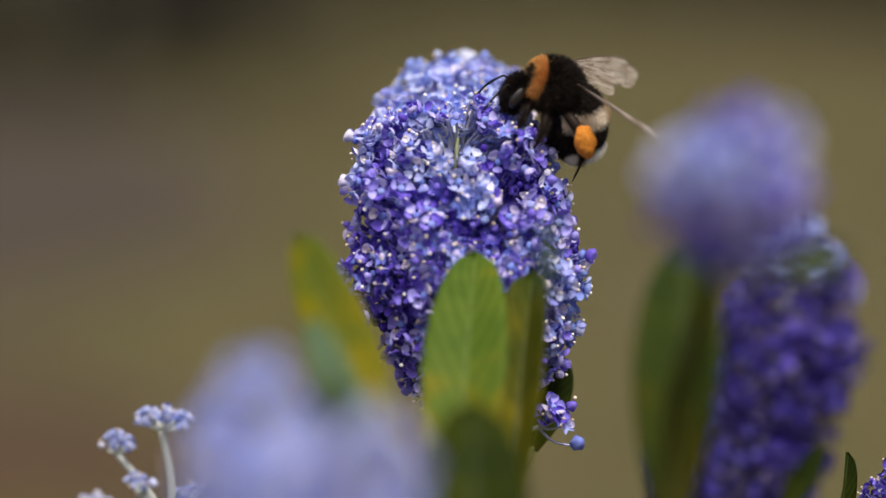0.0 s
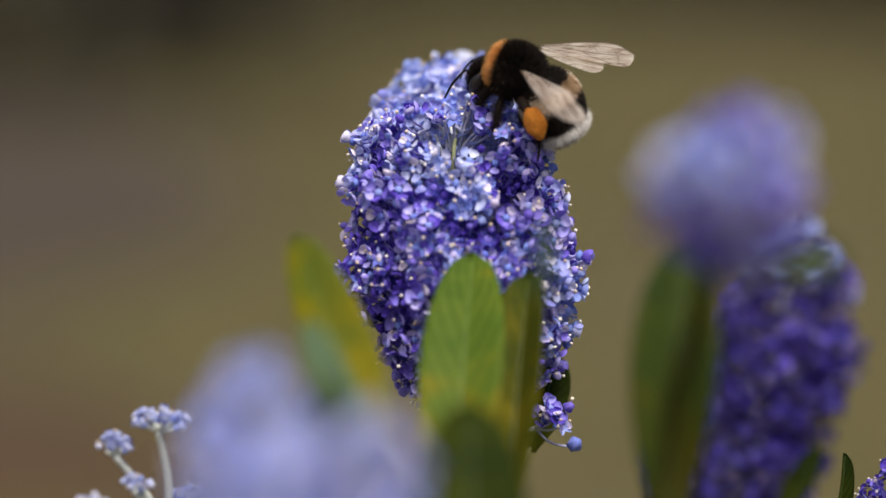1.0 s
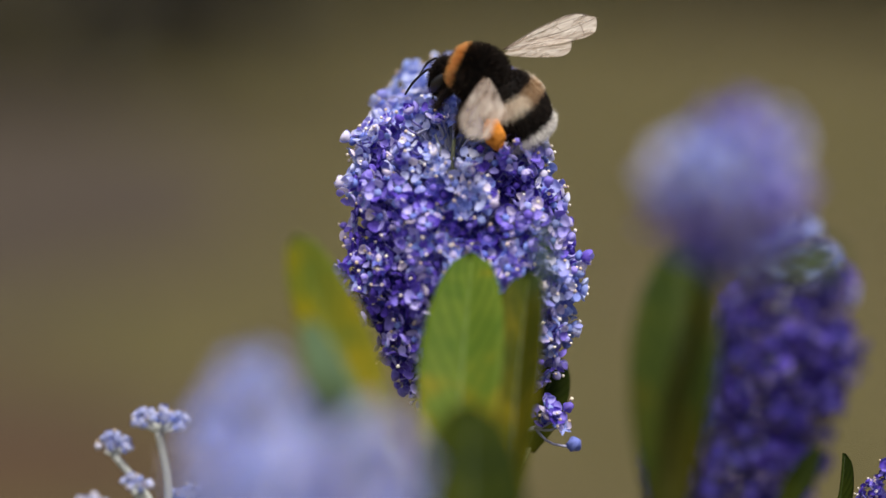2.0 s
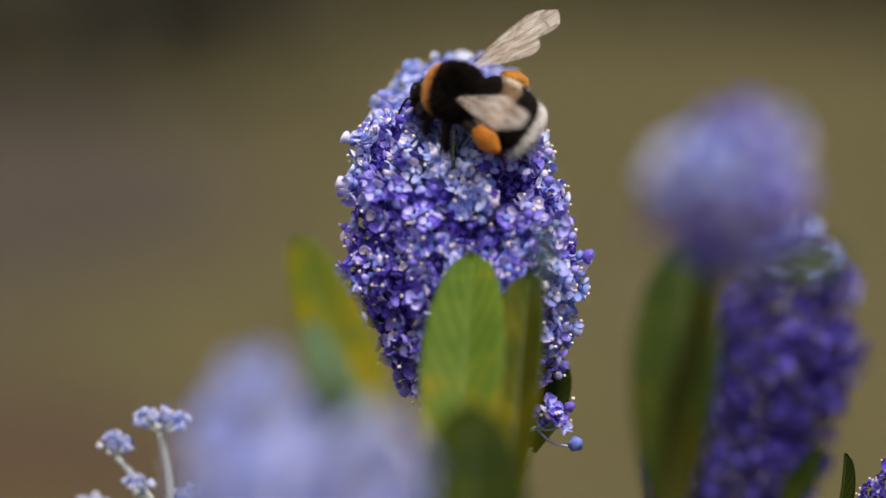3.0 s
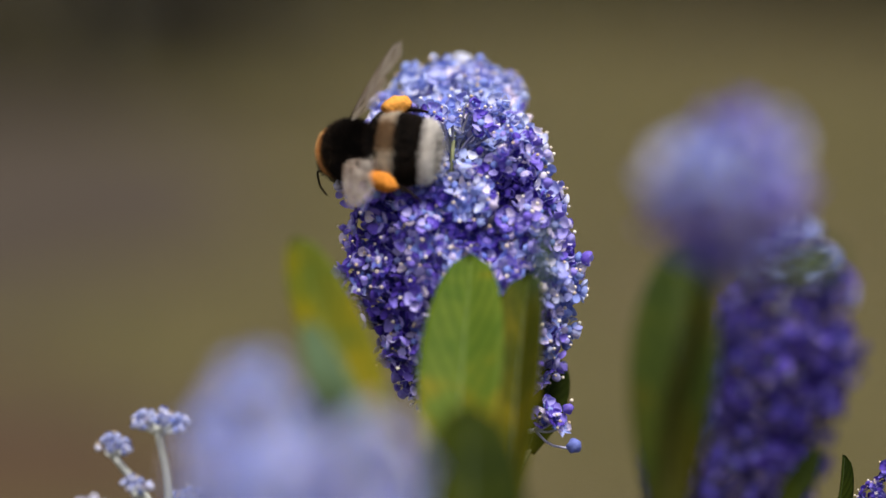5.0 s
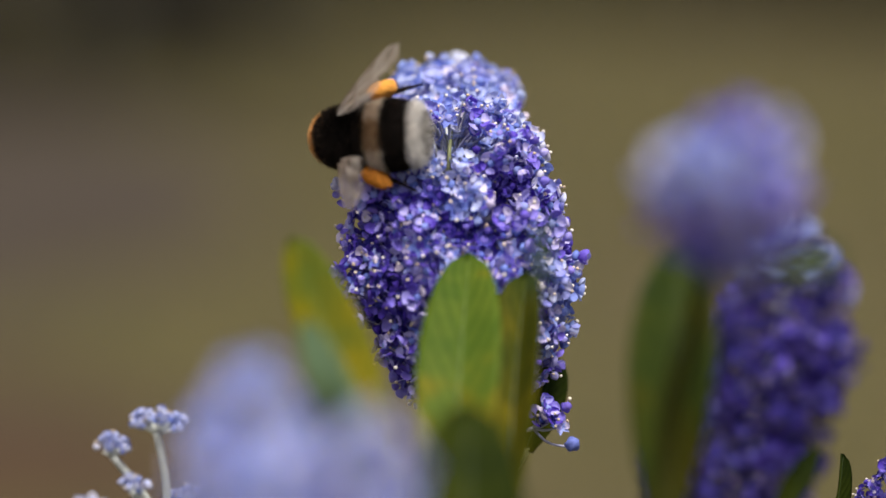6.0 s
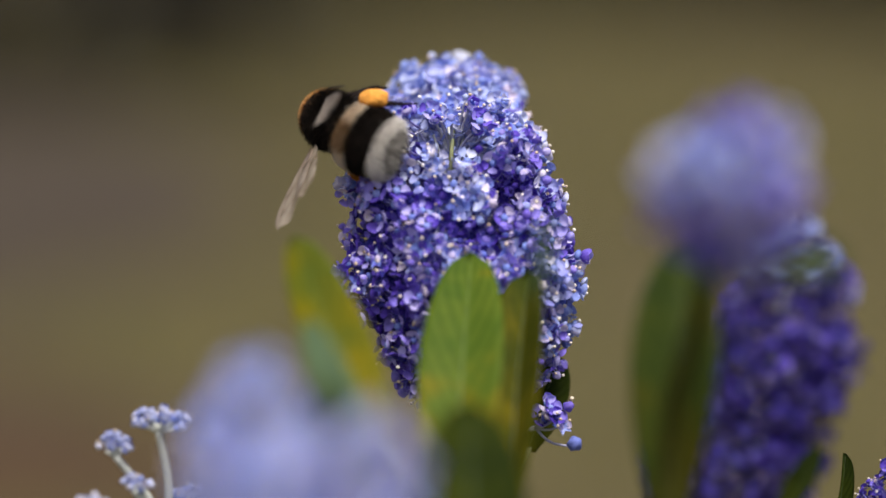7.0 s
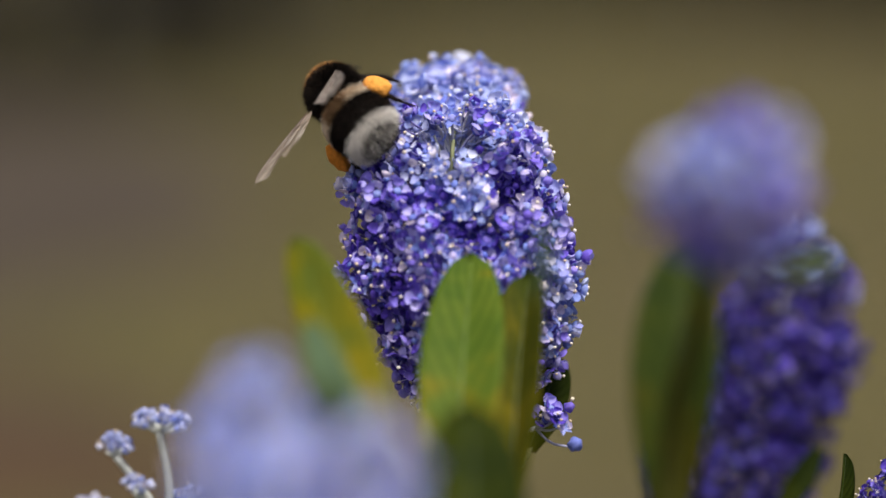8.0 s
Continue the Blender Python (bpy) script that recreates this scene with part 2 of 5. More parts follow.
# ---- tools ----
def mesh_of(name, verts, faces, material, slots=None, smooth=True, uvs=None):
    """A mesh from lists made in code; material may be several, with a slot number for each face."""
    me = bpy.data.meshes.new(name)
    me.from_pydata([tuple(v) for v in verts], [], faces)
    for m in material if isinstance(material, (list, tuple)) else [material]:
        me.materials.append(m)
    if slots is not None:
        me.polygons.foreach_set("material_index", slots)
    me.polygons.foreach_set("use_smooth", [smooth] * len(me.polygons))
    if uvs is not None:
        layer = me.uv_layers.new(name="UVMap")
        for loop in me.loops:
            layer.data[loop.index].uv = uvs[loop.vertex_index]
    me.update()
    return me


def part(name, me, parent, label="", m=None):
    """Links a mesh as one part under its thing, at m in the thing's space."""
    ob = new(name, me)
    ob.parent = parent
    if m is not None:
        ob.matrix_basis = m
    return tagged(ob, label)


def thing(name, place, label, category, group="", kind=""):
    ob = new(name)
    ob.empty_display_size = 0.01
    ob.matrix_world = Matrix.Translation(place)
    return tagged(ob, label, category, group, kind)


class Heap:
    """Collects pieces of one mesh."""

    def __init__(self):
        self.v, self.f, self.s = [], [], []

    def add(self, verts, faces, slot=0, m=None):
        k = len(self.v)
        self.v += [m @ Vector(v) for v in verts] if m is not None else list(verts)
        self.f += [tuple(i + k for i in f) for f in faces]
        self.s += [slot] * len(faces)

    def mesh(self, name, material, smooth=True):
        return mesh_of(name, self.v, self.f, material, self.s, smooth)


def curve_points(points, n):
    """n + 1 points on a smooth curve through the given ones."""
    pts = [Vector(p) for p in points]
    pts = [pts[0] * 2 - pts[1]] + pts + [pts[-1] * 2 - pts[-2]]
    out = []
    for k in range(n + 1):
        x = k / n * (len(pts) - 3)
        i = min(int(x), len(pts) - 4)
        t = x - i
        a, b, c, d = pts[i:i + 4]
        out.append(0.5 * ((2 * b) + (c - a) * t + (2 * a - 5 * b + 4 * c - d) * t * t + (3 * b - a - 3 * c + d) * t ** 3))
    return out


def tube(heap, points, radii, n=8, sides=6, slot=0):
    """A closed, tapered tube along a smooth curve; radii are spread evenly along it."""
    line = curve_points(points, n)
    verts, faces = [], []
    up = Vector((0.31, 0.17, 0.93))
    for k, p in enumerate(line):
        d = (line[min(k + 1, n)] - line[max(k - 1, 0)]).normalized()
        a = d.cross(up)
        if a.length < 1e-4:
            a = d.cross(Vector((1, 0, 0)))
        a.normalize()
        b = d.cross(a)
        x = k / n * (len(radii) - 1)
        i = min(int(x), len(radii) - 2)
        r = radii[i] + (radii[i + 1] - radii[i]) * (x - i)
        for j in range(sides):
            q = 2 * math.pi * j / sides
            verts.append(p + (a * math.cos(q) + b * math.sin(q)) * r)
    for k in range(n):
        for j in range(sides):
            j2 = (j + 1) % sides
            faces.append((k * sides + j, k * sides + j2, (k + 1) * sides + j2, (k + 1) * sides + j))
    faces.append(tuple(range(sides))[::-1])
    faces.append(tuple(n * sides + j for j in range(sides)))
    heap.add(verts, faces, slot)


def globe(heap, m, rings=5, sides=8, shape=None, slot=0):
    """A ball of radius 1 at m; shape(point) may reshape it."""
    verts, faces = [Vector((0, 0, -1))], []
    for i in range(1, rings):
        a = math.pi * i / rings - math.pi / 2
        for j in range(sides):
            q = 2 * math.pi * j / sides
            verts.append(Vector((math.cos(a) * math.cos(q), math.cos(a) * math.sin(q), math.sin(a))))
    verts.append(Vector((0, 0, 1)))
    if shape:
        verts = [shape(v) for v in verts]
    for j in range(sides):
        j2 = (j + 1) % sides
        faces.append((0, 1 + j2, 1 + j))
        for i in range(rings - 2):
            a = 1 + i * sides
            faces.append((a + j, a + j2, a + sides + j2, a + sides + j))
        faces.append((1 + (rings - 2) * sides + j, 1 + (rings - 2) * sides + j2, len(verts) - 1))
    heap.add(verts, faces, slot, m)


def scaled(x, y, z):
    return Matrix.Diagonal((x, y, z, 1))


def upright(normal, spin):
    """A turn that brings z to the normal, after a spin about z."""
    return Vector(normal).to_track_quat("Z", "Y").to_matrix().to_4x4() @ Matrix.Rotation(spin, 4, "Z")


# ---- florets ----
def petal(heap, rnd, spin, size, rise, hood, slot=0):
    """One hooded, spoon-shaped petal: a narrow claw that widens into a round cupped blade."""
    rows, cols = 7, 4
    verts, faces = [], []
    out, face = Vector((math.cos(rise), 0, math.sin(rise))), Vector((-math.sin(rise), 0, math.cos(rise)))
    for i in range(rows + 1):
        s = 0.12 + 0.88 * (i / rows) ** 0.85
        t = (s - 0.66) / 0.345
        wide = max(0.09, 0.56 * math.sqrt(max(0.0, 1 - t * t)))
        for j in range(cols + 1):
            c = (j / cols * 2 - 1)
            rim = (c * wide / 0.56) ** 2 + max(0.0, t) ** 2
            p = out * (0.12 + 1.22 * s) + face * (hood * 0.40 * rim - 0.10 * math.sin(math.pi * s)) + Vector((0, c * wide * (1 - 0.12 * hood * c * c), 0.08))
            p -= out * (hood * 0.22 * max(0.0, t) ** 2)
            verts.append((p + Vector([rnd.uniform(-0.018, 0.018) for _ in range(3)])) * size)
    for i in range(rows):
        for j in range(cols):
            a = i * (cols + 1) + j
            faces.append((a, a + cols + 1, a + cols + 2, a + 1))
    heap.add(verts, faces, slot, Matrix.Rotation(spin, 4, "Z"))


def stamen(heap, rnd, spin, lean, reach, slot_f=0, slot_a=1):
    d = Vector((math.sin(lean) * math.cos(spin), math.sin(lean) * math.sin(spin), math.cos(lean)))
    foot = Vector((d.x * 0.25, d.y * 0.25, 0.15))
    tip = foot + d * reach
    tube(heap, [foot, foot + d * reach * 0.55 + Vector((0, 0, 0.08)), tip], [0.055, 0.04], 2, 3, slot_f)
    globe(heap, Matrix.Translation(tip) @ upright(d, rnd.uniform(0, 6)) @ scaled(0.17, 0.15, 0.14), 4, 6, None, slot_a)


def floret_meshes(kind, seed, petals):
    """The corolla and, apart from it, the stamens of one floret; in millimetres, its axis along z."""
    rnd = random.Random(seed)
    body, stam = Heap(), Heap()
    if kind == "open":
        size = rnd.uniform(0.84, 1.04)
        for k in range(5):
            petal(body, rnd, 2 * math.pi * (k + rnd.uniform(-0.12, 0.12)) / 5, size * rnd.uniform(0.9, 1.08), rnd.uniform(0.0, 0.6), rnd.uniform(0.35, 0.8))
        globe(body, Matrix.Translation((0, 0, 0.12)) @ scaled(0.36, 0.36, 0.25), 4, 7, None, 1)
        for k in rnd.sample(range(5), rnd.choice((0, 0, 1, 1, 2))):
            stamen(stam, rnd, 2 * math.pi * (k + 0.5) / 5, rnd.uniform(0.25, 0.75), rnd.uniform(0.6, 0.95))
    elif kind == "cup":
        for k in range(5):
            petal(body, rnd, 2 * math.pi * (k + rnd.uniform(-0.1, 0.1)) / 5, rnd.uniform(0.85, 1.0), rnd.uniform(0.9, 1.25), rnd.uniform(0.5, 0.8))
        globe(body, Matrix.Translation((0, 0, 0.1)) @ scaled(0.42, 0.42, 0.3), 4, 7, None, 1)
        for k in range(rnd.choice((0, 0, 1))):
            stamen(stam, rnd, rnd.uniform(0, 6.28), rnd.uniform(0.05, 0.4), rnd.uniform(0.8, 1.15))
    elif kind == "star":
        for k in range(5):
            a = 2 * math.pi * k / 5
            m = Matrix.Rotation(a, 4, "Z")
            verts = [Vector((0.2, -0.36, 0.15)), Vector((0.65, -0.30, 0.34)), Vector((1.15, 0, 0.30 + rnd.uniform(-0.1, 0.2))), Vector((0.65, 0.30, 0.34)), Vector((0.2, 0.36, 0.15)), Vector((0.6, 0, 0.2))]
            body.add(verts, [(0, 1, 5), (1, 2, 5), (2, 3, 5), (3, 4, 5), (4, 0, 5)], 1, m)
            if k % 2 == 0:
                petal(body, rnd, a + 0.63, rnd.uniform(0.7, 0.9), rnd.uniform(0.1, 0.5), 0.7)
        globe(body, Matrix.Translation((0, 0, 0.1)) @ scaled(0.45, 0.45, 0.22), 4, 8, None, 0)
        for k in range(2):
            stamen(stam, rnd, 2 * math.pi * k / 2 + 0.3, rnd.uniform(0.5, 0.9), rnd.uniform(0.7, 1.0))
    else:
        def lobed(p):
            q = math.atan2(p.y, p.x)
            r = 1 + 0.2 * math.cos(5 * q) * (1 - p.z * p.z)
            return Vector((p.x * r, p.y * r, p.z * (1.25 if p.z > 0 else 0.9)))
        n = 1 if kind == "bud" else 4
        for k in range(n):
            off = Vector((0, 0, 0.75)) if n == 1 else Vector((math.cos(k * 1.7) * 0.75, math.sin(k * 1.7) * 0.75, 0.6 + rnd.uniform(0, 0.5)))
            r = rnd.uniform(0.30, 0.38) if n == 1 else rnd.uniform(0.5, 0.66)
            globe(body, Matrix.Translation(off) @ upright((off.x, off.y, 1.2), rnd.uniform(0, 1)) @ scaled(r, r, r * 1.1), 7, 15, lobed, 0)
        stamen(stam, rnd, 0.4, 0.3, 1.15)
    return body, stam, petals


KINDS = ("open", "star", "cup", "open", "open", "star", "bud", "open", "open", "cup", "cup", "open", "star", "open", "bud", "open")


class Blooms:
    """A store of floret shapes in one colour range."""

    def __init__(self, name, petals, seed, sepals=None):
        self.sepals = sepals or sepal_blue
        self.petals = petals
        self.heaps, self.meshes = [], []
        for k in range(16):
            kind = KINDS[k]
            body, stam, mat = floret_meshes(kind, seed + k, petals)
            for h in (body, stam):
                h.v = [v * MM for v in h.v]
            self.heaps.append((body, stam))
            self.meshes.append((body.mesh(name + "_floret", [petals, self.sepals]), stam.mesh(name + "_stamen_ring", [filament_lilac, anther_cream])))


violet = Blooms("violet", petal_violet, 10)
pale = Blooms("pale", petal_pale, 40)
ice = Blooms("ice", petal_ice, 70)
# store in the shade colour: far right cone, gaps and inner florets
deep = Blooms("deep", petal_shaded, 120, sepal_deep)
peri = Blooms("peri", petal_peri, 150)
mist = Blooms("mist", petal_mist, 90)
# own colour of some florets, and the shade colour of inner and lower ones
indigo = Blooms("indigo", petal_indigo, 200, sepal_deep)


def at_height(table, v):
    """Linear reading of a table whose rows begin with falling heights."""
    if v >= table[0][0]:
        return table[0][1:]
    for a, b in zip(table, table[1:]):
        if v >= b[0]:
            t = (a[0] - v) / (a[0] - b[0])
            return [x + (y - x) * t for x, y in zip(a[1:], b[1:])]
    return table[-1][1:]


def flower_spots(table, depth, gap, seed, lumps=1.1, hollows=(), pitch=4.4, dome=2.3, lobes=()):
    """Places, normals and cluster numbers of florets: small domed clusters set over the outside of a panicle, with looser florets deeper
    between them (cluster -1). Rows of the table: height, axis across, axis near, reach to the left, reach to the right. Hollows (across, up,
    radius, depth) are left open on the near side."""
    rnd = random.Random(seed)
    top, low = table[0][0], table[-1][0]
    found, cells = [], {}
    heads = [(Vector(p), Vector((p[0] / abs(p[0]), 0.1, 0.3)).normalized(), p[2], 1.0) for p in lobes]

    def on_side(layer):
        while True:
            v, q = rnd.uniform(low, top), rnd.uniform(0, 2 * math.pi)
            au, aw, left, right = at_height(table, v)
            if rnd.random() < (left + right) / 26:
                break
        side = right if math.cos(q) > 0 else left
        lump = lumps * noise.noise(Vector((math.cos(q) * 2.1 + seed, math.sin(q) * 2.1, v * 0.21))) * min(1, side / 6)
        scale = (1 + lump / max(side, 3)) * layer
        p = Vector((au + side * math.cos(q) * scale, v, aw + depth * (left + right) / 2 * math.sin(q) * scale))
        slope = (sum(at_height(table, v - 1.5)[2:]) - sum(at_height(table, v + 1.5)[2:])) / 6
        return p, Vector((math.cos(q), slope + 0.15, math.sin(q) / depth * 0.8)).normalized(), aw

    def settle(p, n, aw, apart, head):
        if any(p.z > aw + hd and (p.x - hu) ** 2 + (p.y - hv) ** 2 < hr * hr for hu, hv, hr, hd in hollows):
            return
        key = (int(p.x // gap), int(p.y // gap), int(p.z // gap))
        near = (o for dx in (-1, 0, 1) for dy in (-1, 0, 1) for dz in (-1, 0, 1) for o in cells.get((key[0] + dx, key[1] + dy, key[2] + dz), ()))
        if any((o - p).length_squared < apart * apart for o in near):
            return
        cells.setdefault(key, []).append(p)
        n = n + Vector([rnd.gauss(0, 0.30) for _ in range(3)])
        found.append((p, n.normalized(), head))
    for _ in range(2600):
        p, n, aw = on_side(1.0)
        if all((p - o[0]).length > pitch * o[3] for o in heads):
            heads.append((p, n, aw, rnd.uniform(0.82, 1.18)))
    for k, (p, n, aw, big) in enumerate(heads):
        r = dome * big
        core = p - n * r * 0.75
        for _ in range(130):
            d = Vector([rnd.gauss(0, 1) for _ in range(3)]).normalized()
            if d.dot(n) > -0.05:
                settle(core + d * r * rnd.uniform(0.86, 1.06), d * 0.75 + n * 0.45, aw, gap, k)
    for _ in range(5000):
        p, n, aw = on_side(rnd.uniform(0.72, 0.97))
        settle(p, n, aw, gap, -1)
    return found


def panicle(sprig, base, table, depth, gap, seed, blooms, hollows=(), singles=300, lumps=1.1, size=1.0, tint=None, inner=None, back=0.0, pitch=4.4, dome=2.3, lobes=(), stamens=1.0, inner_top=99.0):
    """Fills a sprig with clusters of florets on fine stalks round a central stem. tint(place, chance) may name another store for a cluster.
    Those facing the eye are parts; the others are one mesh."""
    rnd = random.Random(seed)
    turn = Matrix((ACROSS, RISE, NEAR)).transposed().to_4x4()
    spots = flower_spots(table, depth, gap, seed, lumps, hollows, pitch, dome, lobes)
    spots.sort(key=lambda s: -s[0].z)
    rest, stalks, bare = Heap(), Heap(), random.Random(seed + 5)
    mats, slots = [filament_lilac, anther_cream], {}
    for k, (p, n, head) in enumerate(spots):
        store = blooms
        # inner florets may take a darker store: shade between clusters put into colour
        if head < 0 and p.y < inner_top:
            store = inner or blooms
        elif tint is not None:
            store = tint(p, 0.75 * random.Random(seed * 1000 + head).random() + 0.25 * rnd.random()) or blooms
        i = rnd.randrange(16)
        shown = head >= 0 and bare.random() < stamens
        where = spot(*p) - base
        s = size * rnd.uniform(0.82, 1.12)
        m = Matrix.Translation(where) @ turn @ upright(n, rnd.uniform(0, 6.3)) @ scaled(s, s, s)
        if k < singles:
            ob = part("floret", store.meshes[i][0], sprig, m=m)
            if store.heaps[i][1].f and shown:
                part("stamen_ring", store.meshes[i][1], ob)
        else:
            if store not in slots:
                slots[store] = len(mats)
                mats += [store.petals, store.sepals]
            body, stam = store.heaps[i]
            rest.add(body.v, body.f, 0, m)
            rest.s[-len(body.f):] = [slots[store] + s0 for s0 in body.s]
            if stam.f and shown:
                rest.add(stam.v, stam.f, 0, m)
                rest.s[-len(stam.f):] = stam.s
        # the floret's stalk, back to the nearest branching of the stem
        au, aw, left, right = at_height(table, p.y)
        node_v = p.y - 2.5 - 0.25 * (left + right) / 2
        au, aw = at_height(table, node_v)[:2]
        node = Vector((au, node_v, aw))
        node = p + (node - p) * min(0.45, 1.8 / max(0.1, (node - p).length))
        a, b = spot(*node) - base, where
        bend = (a + b) / 2 + way(0, -0.15, 0)
        tube(stalks, [a, bend, b], [0.00012, 0.00008], 3, 4)
    if rest.v:
        tagged(part("floret_mass", rest.mesh("floret_mass", mats), sprig), kind="stuff")
    tagged(part("stalk_tuft", stalks.mesh("stalk_tuft", stalk_deep), sprig, "fine lilac flower stalks"), kind="stuff")
    # central stem with side branches
    stem = Heap()
    top, low = table[0][0], table[-1][0]
    axis = []
    for k in range(6):
        v = top - 3 - (top - 3 - low) * k / 5
        au, aw = at_height(table, v)[:2]
        axis.append(spot(au, v, aw - back) - base)
    tube(stem, axis, [0.0004, 0.0007], 14, 7)
    for k in range(14):
        v = low + (top - 4 - low) * (k + 0.5) / 14
        au, aw, left, right = at_height(table, v)
        q = k * 2.4
        reach = Vector((math.cos(q) * (right if math.cos(q) > 0 else left) * 0.55, 2.0, math.sin(q) * depth * left * 0.55))
        a = spot(au, v - 2, aw - back) - base
        tube(stem, [a, a + way(reach.x * 0.5, 0.6, reach.z * 0.5), a + way(*reach)], [0.00042, 0.00028], 5, 5)
    part("flower_stem", stem.mesh("flower_stem", stalk_lilac), sprig)


def twig(sprig, base, points, radii, material=None, name="stem", label=""):
    h = Heap()
    tube(h, [Vector(p) - base for p in points], radii, 24, 8)
    return part(name, h.mesh(name, material or stalk_green), sprig, label)


# ---- leaves ----
def leaf_mesh(base, tip, face, width, fold, arch, material, seed=0, curl=0.0):
    """A leaf blade with thickness from base to tip: elliptic, folded along the midrib, arched, with a wavy margin."""
    rnd = random.Random(seed)
    along = tip - base
    length = along.length
    y = along.normalized()
    z = (face - y * face.dot(y)).normalized()
    x = y.cross(z)
    rows, cols = 20, 10
    verts, uvs, faces = [], [], []
    thick = 0.00022
    ph = rnd.uniform(0, 6)

    def middle(s):
        return base + y * (length * s) + z * (arch * length * (math.sin(math.pi * s)) - curl * length * s * s)
    for layer in (0, 1):
        for i in range(rows + 1):
            s = i / rows
            half = width / 2 * max(0.02, math.sin(math.pi * min(1.0, 0.05 + 0.95 * s ** 1.3)) ** 0.5)
            for j in range(cols + 1):
                c = j / cols * 2 - 1
                p = middle(s) + x * (c * half * math.cos(fold * abs(c) * 0.6)) + z * (half * abs(c) * math.sin(fold) + 0.025 * width * math.sin(9 * s + ph + 2 * c) * c * c)
                # raised fields between the side veins
                p += z * (0.006 * width * math.sin(60 * (s - 0.275 * abs(c)) + 1.57) * (1 - abs(c)))
                verts.append(p - z * (thick * layer))
                uvs.append((j / cols, s))
    n = (rows + 1) * (cols + 1)
    for layer in (0, 1):
        for i in range(rows):
            for j in range(cols):
                a = layer * n + i * (cols + 1) + j
                f = (a, a + 1, a + cols + 2, a + cols + 1)
                faces.append(f if layer == 0 else f[::-1])
    for i in range(rows):
        for j in (0, cols):
            a = i * (cols + 1) + j
            f = (a, a + cols + 1, n + a + cols + 1, n + a)
            faces.append(f if j == 0 else f[::-1])
    for i in (0, rows):
        for j in range(cols):
            a = i * (cols + 1) + j
            faces.append((a, n + a, n + a + 1, a + 1))
    rib = Heap()
    tube(rib, [middle(s) + z * 0.00003 for s in (0.0, 0.25, 0.5, 0.75, 0.97)], [width * 0.018, width * 0.012, width * 0.004], 16, 6)
    return mesh_of("leaf", verts, faces, material, uvs=uvs), rib.mesh("midrib", leaf_rib_dark if material in (leaf_dark, leaf_olive, leaf_mid) else leaf_rib)


def leaf(sprig, origin, base, tip, face, width, fold, arch, material, label="", seed=0, curl=0.0, root=None, stalk=None, thin=1.0):
    """A leaf under a sprig, given in millimetres, with its midrib and, down to root, its stalk."""
    b, t = spot(*base) - origin, spot(*tip) - origin
    me, rib = leaf_mesh(b, t, way(*face).normalized(), width * MM, fold, arch, material, seed, curl)
    ob = part("leaf", me, sprig, label)
    part("midrib", rib, ob)
    if root is not None:
        h = Heap()
        r = spot(*root) - origin
        tube(h, [b + (t - b) * 0.03, b + (b - t) * 0.06, (b + r) / 2 + way(0, -1, 0), r], [0.0004 * thin, 0.0006 * thin], 8, 6)
        part("leaf_stalk", h.mesh("leaf_stalk", stalk or stalk_green), ob)
    return ob


# ---- the setting ----
def ground_sheet():
    """One sheet of ground to the horizon, rolling a little."""
    verts, faces = [], []
    xs = sorted({round(s * 0.5 * 1.22 ** k, 3) for k in range(40) for s in (-1, 1)} | {0.0})
    xs = [x for x in xs if abs(x) < 900]
    for yy in xs:
        for xx in xs:
            r = math.hypot(xx, yy)
            verts.append((xx, yy, 0.02 * noise.noise(Vector((xx * 0.4, yy * 0.4, 0))) * min(1, r) if r < 60 else 0))
    n = len(xs)
    for i in range(n - 1):
        for j in range(n - 1):
            a = i * n + j
            faces.append((a, a + 1, a + n + 1, a + n))
    ob = new("ground", mesh_of("ground", verts, faces, turf))
    return tagged(ob, "worn olive turf with bare earth showing", "ground", kind="structure")


def patch_sheet(name, cx, cy, rx, ry, material, label, seed):
    """A bed with an uneven edge, heaped slightly over the turf."""
    verts, faces = [(0, 0, 0.05)], []
    sides, rings = 40, 6
    for i in range(1, rings + 1):
        for j in range(sides):
            q = 2 * math.pi * j / sides
            e = 1 + 0.18 * noise.noise(Vector((math.cos(q) * 1.5 + seed, math.sin(q) * 1.5, 0)))
            x, y = rx * e * i / rings * math.cos(q), ry * e * i / rings * math.sin(q)
            z = 0.05 * (1 - (i / rings) ** 3) + 0.012 * noise.noise(Vector((x * 3, y * 3, seed))) - (0.06 if i == rings else 0)
            verts.append((x, y, z))
    for j in range(sides):
        j2 = (j + 1) % sides
        faces.append((0, 1 + j, 1 + j2))
        for i in range(rings - 1):
            a = 1 + i * sides
            faces.append((a + j, a + sides + j, a + sides + j2, a + j2))
    ob = new(name, mesh_of(name, verts, faces, material))
    ob.location = (cx, cy, 0.022)
    return tagged(ob, label, "garden bed", kind="structure")


